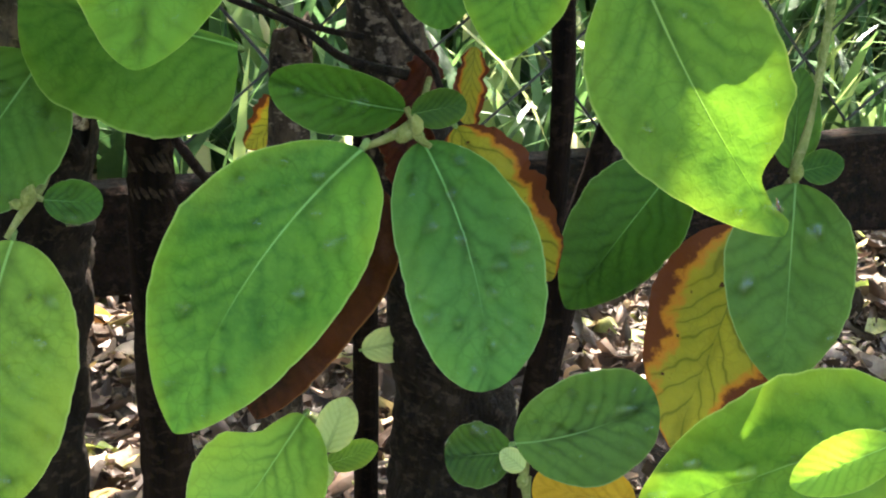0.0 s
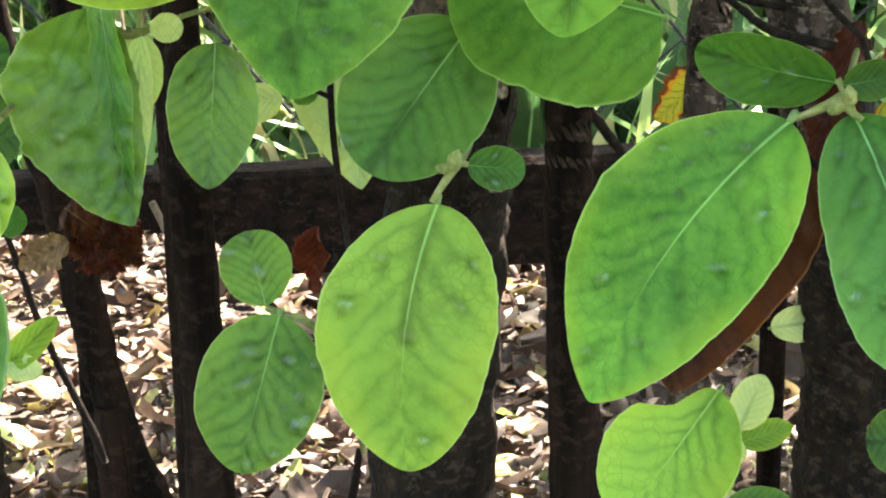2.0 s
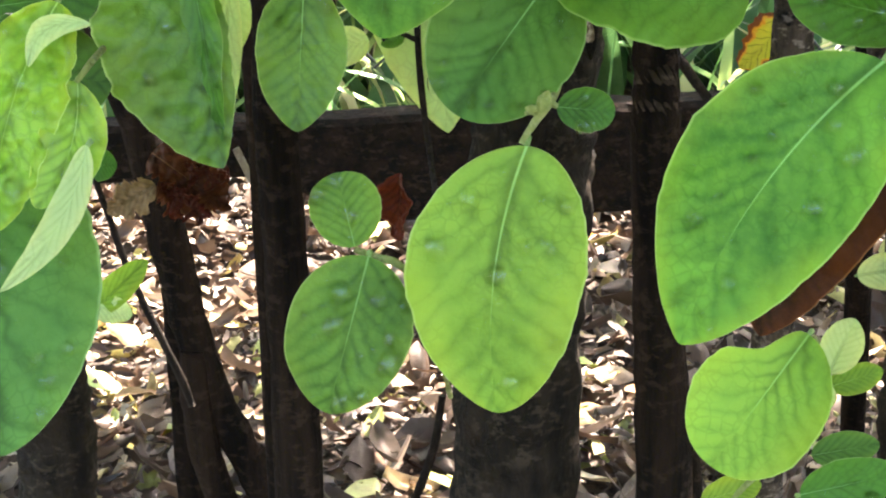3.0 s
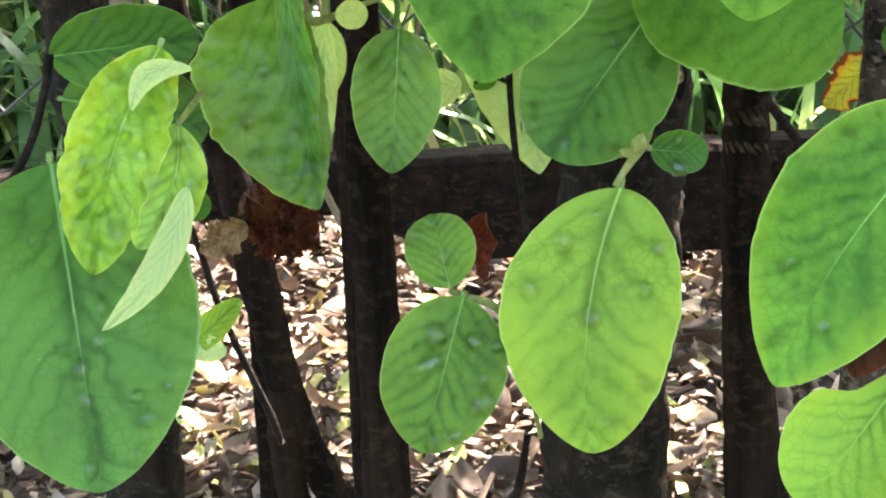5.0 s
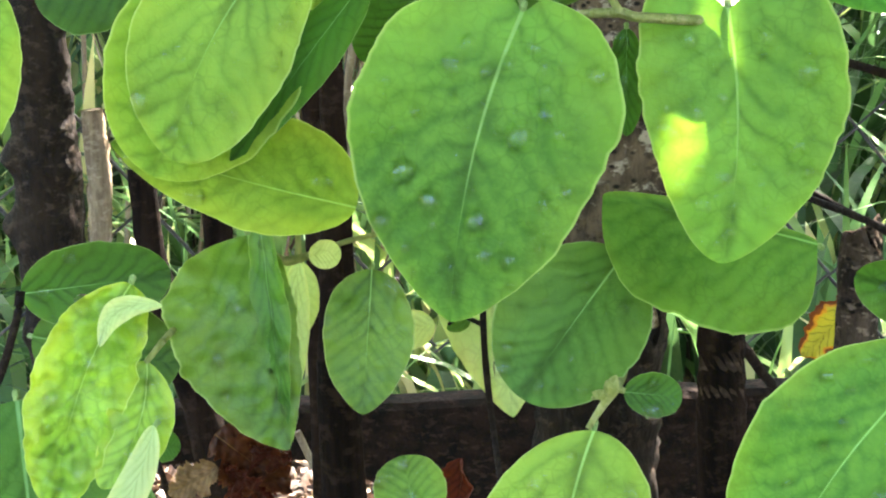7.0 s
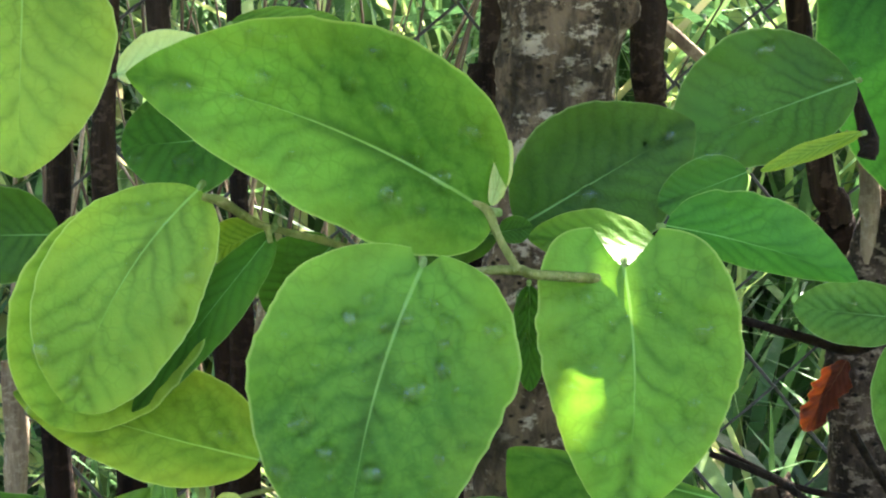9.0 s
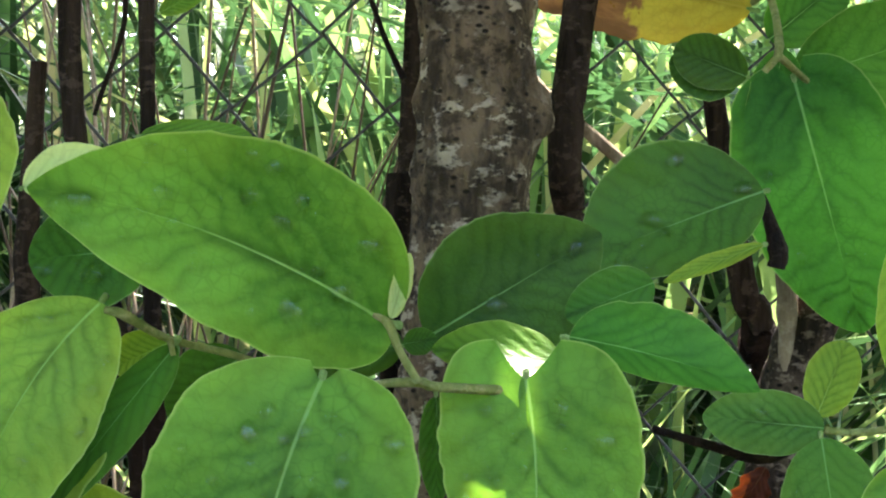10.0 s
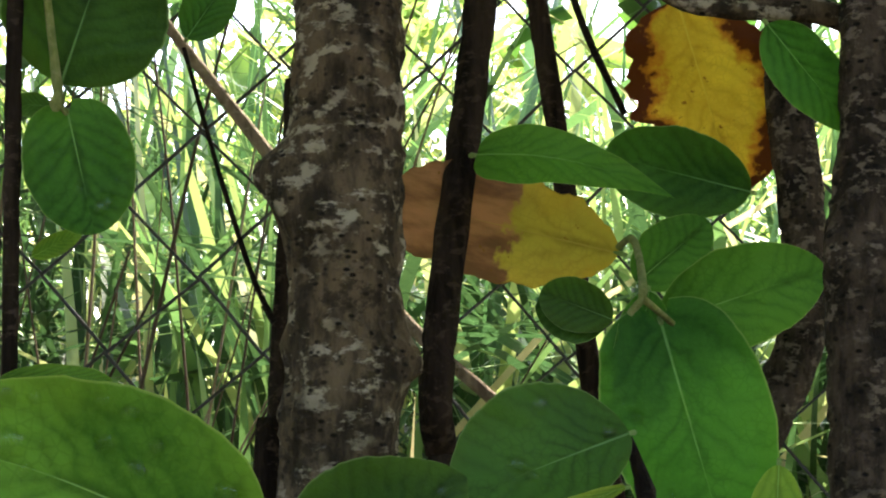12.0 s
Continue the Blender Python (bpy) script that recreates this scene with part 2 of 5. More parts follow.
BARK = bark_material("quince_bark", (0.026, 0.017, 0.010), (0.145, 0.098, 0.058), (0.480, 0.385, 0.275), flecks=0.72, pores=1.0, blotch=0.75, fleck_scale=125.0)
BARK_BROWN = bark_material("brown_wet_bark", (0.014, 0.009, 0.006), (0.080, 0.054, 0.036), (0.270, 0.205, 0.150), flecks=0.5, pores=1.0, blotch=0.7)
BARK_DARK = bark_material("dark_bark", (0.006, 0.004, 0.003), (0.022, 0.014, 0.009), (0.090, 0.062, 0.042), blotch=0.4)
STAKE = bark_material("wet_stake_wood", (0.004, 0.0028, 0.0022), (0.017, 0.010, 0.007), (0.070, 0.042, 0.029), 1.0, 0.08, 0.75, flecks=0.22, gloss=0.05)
# Lighter copy of the stake wood; its darker foot is painted shade.
STAKE_UPPER = bark_material("dry_stake_wood", (0.008, 0.0055, 0.004), (0.040, 0.026, 0.018), (0.130, 0.088, 0.062), 1.0, 0.10, 0.75, flecks=0.3, gloss=0.06)
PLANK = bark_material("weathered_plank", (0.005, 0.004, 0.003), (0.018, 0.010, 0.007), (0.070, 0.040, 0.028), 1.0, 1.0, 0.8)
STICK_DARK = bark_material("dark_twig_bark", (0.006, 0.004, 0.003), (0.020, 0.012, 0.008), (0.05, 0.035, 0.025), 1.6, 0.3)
STICK_PALE = bark_material("pale_stick_bark", (0.140, 0.100, 0.065), (0.280, 0.210, 0.140), (0.420, 0.350, 0.260), 1.3, 0.2)
PETIOLE = bark_material("petiole_skin", (0.160, 0.260, 0.070), (0.270, 0.380, 0.120), (0.380, 0.430, 0.200), 2.5, 0.3)
BUD = bark_material("bud_down", (0.200, 0.230, 0.060), (0.340, 0.350, 0.110), (0.440, 0.420, 0.180), 2.5, 0.5)
SHOOT_BARK = bark_material("young_shoot_bark", (0.170, 0.200, 0.055), (0.290, 0.300, 0.100), (0.450, 0.390, 0.200), 2.0, 0.4)


def plain_material(name, dark, light, scale, rough=0.7, metal=0.0, bump=0.0005):
    n = Nodes(name)
    where = n.place()
    grain = n.noise(scale, 6.0, where, 0.6)
    col = n.mix(n.step(grain, 0.3, 0.7), dark, light)
    col = n.mix(n.sums("MULTIPLY", n.noise(scale * 0.15, 3.0, where), 0.4), col, tuple(c * 0.5 for c in dark))
    n.link(col, n.bsdf.inputs["Base Color"])
    n.bsdf.inputs["Roughness"].default_value = rough
    n.bsdf.inputs["Metallic"].default_value = metal
    n.link(n.bump(grain, bump), n.bsdf.inputs["Normal"])
    return n.mat


WIRE = plain_material("dull_fence_wire", (0.012, 0.011, 0.010), (0.045, 0.042, 0.038), 300.0, 0.6, 0.2, 0.0002)
SOIL = plain_material("dark_soil", (0.018, 0.011, 0.007), (0.075, 0.047, 0.030), 140.0, 0.9, 0.0, 0.006)


def water_material():
    n = Nodes("water")
    n.bsdf.inputs["Base Color"].default_value = (1, 1, 1, 1)
    n.bsdf.inputs["Roughness"].default_value = 0.02
    n.bsdf.inputs["IOR"].default_value = 1.33
    n.bsdf.inputs["Transmission Weight"].default_value = 1.0
    clear = n.add("ShaderNodeBsdfTransparent")
    both = n.add("ShaderNodeMixShader")
    both.inputs[0].default_value = 0.88
    n.link(clear.outputs[0], both.inputs[1])
    n.link(n.bsdf.outputs[0], both.inputs[2])
    n.link(both.outputs[0], n.out.inputs["Surface"])
    return n.mat


WATER = water_material()


def strewn_material(name, stops, through_light, rough=0.6):
    """Each loose piece of a strewn mass takes its own colour."""
    n = Nodes(name)
    geo = n.add("ShaderNodeNewGeometry")
    col = n.ramp(geo.outputs["Random Per Island"], *stops)
    grain = n.noise(160.0, 4.0, n.place(per_object=False))
    col = n.mix(n.sums("MULTIPLY", n.step(grain, 0.35, 0.7), 0.45), col, (0.06, 0.04, 0.025)) if through_light < 0.3 else n.mix(n.sums("MULTIPLY", grain, 0.12), col, (0.30, 0.36, 0.10))
    n.link(col, n.bsdf.inputs["Base Color"])
    n.bsdf.inputs["Roughness"].default_value = rough
    n.bsdf.inputs["Specular IOR Level"].default_value = 0.3
    n.link(n.bump(grain, 0.0008), n.bsdf.inputs["Normal"])
    glow = n.add("ShaderNodeBsdfTranslucent")
    n.link(col, glow.inputs["Color"])
    both = n.add("ShaderNodeMixShader")
    both.inputs[0].default_value = through_light
    n.link(n.bsdf.outputs[0], both.inputs[1])
    n.link(glow.outputs[0], both.inputs[2])
    n.link(both.outputs[0], n.out.inputs["Surface"])
    return n.mat


GRASS = strewn_material("grass_blades", ((0.0, (0.008, 0.036, 0.012)), (0.46, (0.030, 0.092, 0.032)), (0.68, (0.115, 0.240, 0.070)), (0.90, (0.330, 0.410, 0.135)), (1.0, (0.600, 0.510, 0.280))), 0.31, 0.34)
STALKS = strewn_material("dry_stalk_skin", ((0.0, (0.030, 0.018, 0.012)), (0.5, (0.110, 0.070, 0.048)), (0.8, (0.260, 0.185, 0.135)), (1.0, (0.480, 0.390, 0.310))), 0.1, 0.6)
HEDGE = strewn_material("hedge_leaves", ((0.0, (0.06, 0.14, 0.03)), (0.5, (0.20, 0.31, 0.06)), (1.0, (0.48, 0.48, 0.13))), 0.58, 0.4)
LITTER = strewn_material("leaf_litter", ((0.0, (0.020, 0.011, 0.007)), (0.42, (0.062, 0.034, 0.022)), (0.66, (0.150, 0.092, 0.062)), (0.88, (0.400, 0.300, 0.225)), (0.95, (0.46, 0.35, 0.13)), (1.0, (0.30, 0.33, 0.10))), 0.12, 0.55)
CROWN = strewn_material("crown_leaves", ((0.0, (0.03, 0.10, 0.02)), (0.5, (0.06, 0.18, 0.03)), (1.0, (0.11, 0.26, 0.04))), 0.31, 0.5)


# ---- building blocks ----
def mesh_from(name, bm, material, smooth=True):
    data = bpy.data.meshes.new(name)
    bm.to_mesh(data)
    bm.free()
    data.materials.append(material)
    if smooth:
        data.polygons.foreach_set("use_smooth", [True] * len(data.polygons))
    return data


def part(name, bm, material, parent=None, label="", smooth=True):
    ob = new(name, mesh_from(name, bm, material, smooth))
    ob.parent = parent
    if label:
        tagged(ob, label)
    return ob


def raw_part(name, verts, faces, material, parent=None, smooth=False):
    data = bpy.data.meshes.new(name)
    data.from_pydata(verts, [], faces)
    data.materials.append(material)
    if smooth:
        data.polygons.foreach_set("use_smooth", [True] * len(data.polygons))
    ob = new(name, data)
    ob.parent = parent
    return ob


def smooth_line(points, steps):
    """A smooth line through points (x, y, z, radius)."""
    pts = [Vector(p) for p in points]
    pts = [pts[0] * 2 - pts[1]] + pts + [pts[-1] * 2 - pts[-2]]
    out = []
    for i in range(1, len(pts) - 2):
        a, b, c, d = pts[i - 1 : i + 3]
        for s in range(steps):
            u = s / steps
            q = 0.5 * (2 * b + (c - a) * u + (2 * a - 5 * b + 4 * c - d) * u * u + (3 * b - a - 3 * c + d) * u**3)
            q[3] = b[3] + (c[3] - b[3]) * u
            out.append(q)
    out.append(pts[-2])
    return out


def tube(points, steps=5, sides=10, rough=0.0, grain=60.0, knots=()):
    """A round limb along points (x, y, z, radius), uneven by rough (share of the radius); knots: (height, angle, size)."""
    line = smooth_line(points, steps)
    bm = bmesh.new()
    rings = []
    up = Vector((0.13, 0.2, 1.0)).normalized()
    n = len(line)
    for i, q in enumerate(line):
        ahead = (line[min(i + 1, n - 1)] - line[max(i - 1, 0)]).to_3d().normalized()
        side = ahead.cross(up)
        if side.length < 0.05:
            side = ahead.cross(Vector((1, 0, 0)))
        side.normalize()
        other = side.cross(ahead)
        ring = []
        for k in range(sides):
            a = 2 * math.pi * k / sides
            way = side * math.cos(a) + other * math.sin(a)
            r = q[3]
            here = q.to_3d() + way * r
            if rough:
                r *= 1 + rough * noise.noise(here * grain) + 0.5 * rough * noise.noise(here * grain * 3.1) + (0.28 * rough * abs(noise.noise(here * grain * 6.3)) if sides > 40 else 0.0)
            for at, angle, size in knots:
                da = math.atan2(math.sin(a - angle), math.cos(a - angle))
                dl = q[2] - at
                r += q[3] * size * math.exp(-((da / 0.55) ** 2) - (dl / (q[3] * 0.55)) ** 2)
            ring.append(bm.verts.new(q.to_3d() + way * r))
        rings.append(ring)
    for a, b in zip(rings, rings[1:]):
        for k in range(sides):
            bm.faces.new((a[k], a[(k + 1) % sides], b[(k + 1) % sides], b[k]))
    bm.faces.new(rings[0])
    bm.faces.new(list(reversed(rings[-1])))
    return bm


def shoot(label):
    ob = new("quince_shoot")
    return tagged(ob, label, "plant shoot", "quince shoots")


def stem(parent, points, material=None):
    bm = tube(points, 6, 8, 0.12, 300.0)
    return part("stem", bm, material or SHOOT_BARK, parent)


def bud(parent, at, way, size):
    """A small downy bud, swollen in the middle and pointed."""
    at, way = Vector(at), Vector(way).normalized()
    points = [(*(at + way * size * a), size * r) for a, r in ((-0.5, 0.18), (-0.2, 0.36), (0.15, 0.40), (0.5, 0.24), (0.75, 0.06))]
    return part("bud", tube(points, 5, 10, 0.2, 500.0), BUD, parent, "pale downy bud")


LEAVES = []
ground_kind = "dead"


def blade(L, W, bend=0.0, side=0.0, blunt=0.62, tipsharp=None, cup=None, wave=0.022, quilt=1.0, heart=0.0, basep=0.54, asym=0.0, ragged=0.0, bites=(), seed=0, nv=30, nu=9):
    """The blade of a leaf of length L and width W, base at the origin, tip on +y, upper side +z. Returns place(u, v) and a bmesh."""
    rng = random.Random(seed)
    power_tip = tipsharp if tipsharp else blunt
    if cup is None:
        cup = rng.uniform(0.06, 0.24)
    power_base = basep
    peak = power_base / (power_base + power_tip)
    top = peak**power_base * (1 - peak) ** power_tip
    shift = Vector((rng.uniform(0, 50), rng.uniform(0, 50), rng.uniform(0, 50)))

    def half(v, sign):
        v = min(max(v, 0.0), 1.0)
        w = v**power_base * (1 - v) ** power_tip / top
        w *= 1 + 0.05 * noise.noise(Vector((v * 5, sign * 3, 0)) + shift) + 0.028 * noise.noise(Vector((v * 19, sign * 9, 0)) + shift) + 0.012 * noise.noise(Vector((v * 61, sign * 5, 0)) + shift)
        if ragged:
            w *= 1 + ragged * (noise.noise(Vector((v * 9, sign * 4, 7)) + shift) - 0.2) + 0.6 * ragged * noise.noise(Vector((v * 33, sign * 4, 7)) + shift)
        for s, at, wide, deep in bites:
            if s == sign:
                w *= 1 - deep * math.exp(-(((v - at) / wide) ** 4))
        return w * (1 + asym * sign) * W / 2

    total = radians(bend)

    def axis(v):
        """Midrib: bowed by the bend (tip falls away) and swung aside, with the chord kept on y."""
        y = v * L
        z = L * total / 8 * 4 * v * (1 - v)
        x = L * side * 4 * v * (1 - v)
        return Vector((x, y, z))

    def place_at(u, v):
        sign = 1 if u >= 0 else -1
        w = half(v, sign) * abs(u)
        p = axis(v)
        back = heart * W * abs(u) ** 1.3 * max(0.0, 1 - v / 0.4) ** 2
        p.x += sign * w
        p.y -= back
        r = w / max(W / 2, 1e-6)
        p.z += cup * W * (r**1.4) * 0.5
        p.z += quilt * 0.0012 * W * math.sin((v - 0.31 * r) * 7.5 * 2 * math.pi + sign) * min(r * 3, 1) * (0.6 + 0.4 * noise.noise(Vector((v * 5, u * 3, 1)) + shift))
        p.z += wave * L * noise.noise(Vector((p.x / L * 3.2, p.y / L * 3.2, 0)) + shift) * (0.3 + r)
        p.z += wave * 0.6 * L * noise.noise(Vector((p.x / L * 9, p.y / L * 9, 4)) + shift) * r
        if quilt > 1.2:
            p.z += (quilt - 1) * 0.030 * W * noise.noise(Vector((p.x / L * 10, p.y / L * 10, 9)) + shift)
        if quilt > 2.1:
            p.z += (quilt - 1) ** 2 * 0.0055 * W * (0.4 - abs(noise.noise(Vector((p.x / L * 13, p.y / L * 13, 3)) + shift))) * 2
        return p

    bm = bmesh.new()
    one, two = bm.loops.layers.uv.new("blade"), bm.loops.layers.uv.new("rim")
    grid = []
    for j in range(nv + 1):
        v = 0.5 - 0.5 * math.cos(math.pi * j / nv)
        v = min(max(v, 0.0008), 0.9992)
        row = []
        for i in range(-nu, nu + 1):
            u = i / nu
            u = math.copysign(abs(u) ** 0.85, u)
            p = place_at(u, v)
            row.append((bm.verts.new(p), (0.5 + (p.x - axis(v).x) / W, v), (abs(u), v)))
        grid.append(row)
    for a, b in zip(grid, grid[1:]):
        for i in range(2 * nu):
            corners = (a[i], a[i + 1], b[i + 1], b[i])
            f = bm.faces.new([c[0] for c in corners])
            for loop, c in zip(f.loops, corners):
                loop[one].uv, loop[two].uv = c[1], c[2]
    return place_at, bm


def leaf(parent, base, tip, width, face, material, drops=0, label="", **shape):
    """A leaf from base to tip, its upper side turned to face."""
    base, tip, z = Vector(base), Vector(tip), Vector(face)
    y = (tip - base).normalized()
    x = y.cross(z).normalized()
    z = x.cross(y)
    m = Matrix((x, y, z)).transposed().to_4x4()
    m.translation = base
    L = (tip - base).length
    seed = len(LEAVES)
    fine = (58, 14) if L > 0.045 else (34, 9)
    if shape.get("quilt", 1) > 2.1:
        fine = (64, 20)
    at, bm = blade(L, width, seed=seed, nv=fine[0], nu=fine[1], **shape)
    ob = part("leaf", bm, material, parent, label)
    ob.matrix_world = m
    if L > 0.022 and ground_kind not in material.name:
        r = 0.00045 + 0.006 * L
        part("petiole", tube([(0, -0.035 * L, -0.03 * L, r * 1.1), (0, -0.015 * L, -0.012 * L, r), (0, 0.02 * L, -r * 1.4, r * 0.8)], 4, 7, 0.1, 400.0), PETIOLE, ob)
    LEAVES.append((ob, m, at, L, width, drops, seed))
    return ob


# ---- ground, reaching to the horizon ----
def ground_height(x, y):
    if abs(x) > 4 or y > 6 or y < -4:
        return -0.02
    return 0.012 * noise.noise(Vector((x * 4, y * 4, 0))) + 0.005 * noise.noise(Vector((x * 15, y * 15, 3)))


def ground():
    def ticks(low, high, step, far):
        inner = list(np.arange(low, high + 1e-6, step))
        return [-far, -200, -30, low - 3] + inner + [high + 3, 30, 200, far]

    xs, ys = ticks(-1.5, 2.0, 0.05, 2000), ticks(-1.0, 3.0, 0.05, 2000)
    verts = [(x, y, ground_height(x, y)) for y in ys for x in xs]
    w = len(xs)
    faces = [(j * w + i, j * w + i + 1, (j + 1) * w + i + 1, (j + 1) * w + i) for j in range(len(ys) - 1) for i in range(w - 1)]
    ob = raw_part("ground", verts, faces, SOIL, smooth=True)
    return tagged(ob, "dark damp soil under leaf litter", "ground", kind="structure")


ground()


# ---- leaf litter ----
def litter_leaf_mesh(rng, L, rows=6):
    """A curled leaf as a small grid of points and faces."""
    W = L * rng.uniform(0.25, 0.7)
    curl, twist = rng.uniform(-2.4, 2.4), rng.uniform(-1.8, 1.8)
    verts, faces = [], []
    for j in range(rows):
        v = j / (rows - 1)
        half = W / 2 * max(math.sin(math.pi * min(max(v, 0.03), 0.97)), 0.05) ** 0.7 * rng.uniform(0.85, 1.1)
        for i in (-1, -0.5, 0, 0.5, 1):
            z = L * (0.25 * curl * (v - 0.5) ** 2 + 0.16 * curl * i * i * 0.5 + 0.10 * twist * i * (v - 0.5)) + L * 0.03 * rng.uniform(-1, 1)
            verts.append(Vector((i * half, (v - 0.5) * L, z)))
    for j in range(rows - 1):
        for i in range(4):
            a = j * 5 + i
            faces.append((a, a + 1, a + 6, a + 5))
    return verts, faces


def litter():
    rng = random.Random(7)
    verts, faces = [], []
    for n in range(34000):
        x, y = rng.uniform(-0.55, 0.95), 0.58 + 1.15 * rng.random() ** 1.1
        L = rng.choice((0.004, 0.005, 0.006, 0.008, 0.010, 0.014, 0.020, 0.032)) * rng.uniform(0.8, 1.25)
        vs, fs = litter_leaf_mesh(rng, L, 4)
        m = pose(x, y, ground_height(x, y) + rng.uniform(0.002, 0.024), rng.gauss(0, 30), rng.gauss(0, 30), rng.uniform(0, 360))
        k = len(verts)
        verts += [m @ v for v in vs]
        faces += [tuple(k + i for i in f) for f in fs]
    ob = raw_part("leaf_litter", verts, faces, LITTER, smooth=True)
    tagged(ob, "mat of dry brown and grey fallen leaves on soil", "leaf litter", kind="stuff")


litter()


def fallen_leaves():
    """Larger fallen leaves that lie singly on the litter, yellow, tan and grey."""
    rng = random.Random(19)
    colours = (LEAF_TAN, LEAF_BROWN, LEAF_TAN, LEAF_AUTUMN, LEAF_YELLOW, LEAF_BROWN, LEAF_PALE, LEAF_TAN)
    words = {LEAF_TAN: "dry tan fallen leaf on the litter", LEAF_BROWN: "curled brown fallen leaf on the litter", LEAF_AUTUMN: "yellow fallen leaf with brown edges on litter", LEAF_YELLOW: "yellow-green fallen leaf on the litter", LEAF_PALE: "pale grey-green fallen leaf, underside up"}
    kinds = []
    for n, mat in enumerate(colours):
        at, bm = blade(0.042, 0.026, bend=rng.uniform(-60, 60), wave=0.07, cup=rng.uniform(-0.3, 0.6), seed=900 + n, nv=12, nu=4)
        kinds.append((mesh_from("fallen_leaf", bm, mat), words[mat]))
    for n in range(64):
        x, y = rng.uniform(-0.35, 0.62), rng.uniform(0.72, 1.35)
        data, text = kinds[rng.randrange(len(kinds))]
        ob = new("fallen_leaf", data)
        ob.matrix_world = pose(x, y, ground_height(x, y) + 0.014, rng.gauss(0, 16), rng.gauss(0, 16), rng.uniform(0, 360)) @ Matrix.Diagonal((s := rng.uniform(0.4, 0.85), s, s, 1))
        tagged(ob, text, "fallen leaf", "fallen leaves")


fallen_leaves()


def fallen(x, y, L, turn, material, label):
    at, bm = blade(L, L * 0.6, bend=25, wave=0.06, cup=0.25, seed=int(x * 1000 + y * 3000), nv=16, nu=5)
    ob = part("fallen_leaf", bm, material)
    ob.matrix_world = pose(x, y, ground_height(x, y) + 0.016, 14, 6, turn)
    tagged(ob, label, "fallen leaf", "fallen leaves")


fallen(0.879, 1.360, 0.053, 60, LEAF_YELLOW, "pale yellow fallen leaf on dark soil")
fallen(0.797, 1.226, 0.053, 120, LEAF_YELLOW, "pale yellow fallen leaf on dark soil")
fallen(0.698, 1.109, 0.035, 80, LEAF_YELLOW, "pale yellow fallen leaf on dark soil")
fallen(0.645, 1.344, 0.034, 40, LEAF_TAN, "tan fallen leaf behind the leaves")
fallen(0.503, 0.996, 0.034, 150, LEAF_YELLOW, "pale yellow fallen leaf on dark soil")
fallen(0.184, 1.245, 0.038, 95, LEAF_ORANGE, "bright orange-yellow fallen leaf on the litter")
fallen(0.153, 1.015, 0.036, 100, LEAF_YELLOW, "pale yellow fallen leaf on the litter")
fallen(0.194, 1.339, 0.050, 20, LEAF_PALE, "pale grey-green fallen leaf under the plank")
fallen(0.290, 1.008, 0.033, 60, LEAF_YELLOW, "pale yellow fallen leaf on the litter")
fallen(-0.134, 0.983, 0.038, 70, LEAF_YELLOW, "yellow fallen leaf on the litter")
fallen(-0.107, 0.974, 0.034, 130, LEAF_TAN, "pale dry fallen leaf on the litter")
fallen(-0.159, 1.131, 0.043, 100, LEAF_YELLOW, "yellow fallen leaf in the sun")
fallen(-0.133, 1.061, 0.033, 40, LEAF_TAN, "pale dry fallen leaf on the litter")
fallen(0.249, 0.924, 0.040, 80, LEAF_YELLOW, "yellow-green fallen leaf on dark soil")


# ---- gaps through which the sun falls: a place and the width of its beam; those on single leaves come first ----
LIT = [(0.193, 0.337, 0.362, 0.0087), (0.170, 0.352, 0.386, 0.0058), (0.204, 0.339, 0.382, 0.0032), (0.196, 0.282, 0.310, 0.0066), (0.078, 0.410, 0.433, 0.0065), (-0.031, 0.458, 0.456, 0.0043), (0.149, 0.387, 0.364, 0.0018), (0.140, 0.416, 0.319, 0.0026), (-0.066, 0.430, 0.407, 0.0021), (0.003, 0.409, 0.321, 0.0024), (0.056, 0.398, 0.426, 0.0018), (-0.192, 1.332, 0.015, 0.091), (-0.085, 1.312, 0.015, 0.098), (-0.082, 1.199, 0.015, 0.065), (0.002, 1.293, 0.015, 0.065), (0.029, 1.000, 0.015, 0.039), (-0.164, 1.118, 0.015, 0.058), (-0.140, 1.032, 0.015, 0.033), (0.143, 0.969, 0.015, 0.023), (-0.179, 1.311, 0.015, 0.078), (-0.079, 1.241, 0.015, 0.072), (0.031, 0.993, 0.015, 0.039), (0.201, 0.628, 0.440, 0.012), (0.028, 0.850, 0.682, 0.02), (0.057, 0.850, 0.646, 0.02), (0.146, 0.850, 0.542, 0.02), (0.176, 0.850, 0.515, 0.02)]
LEAF_GAPS = 11


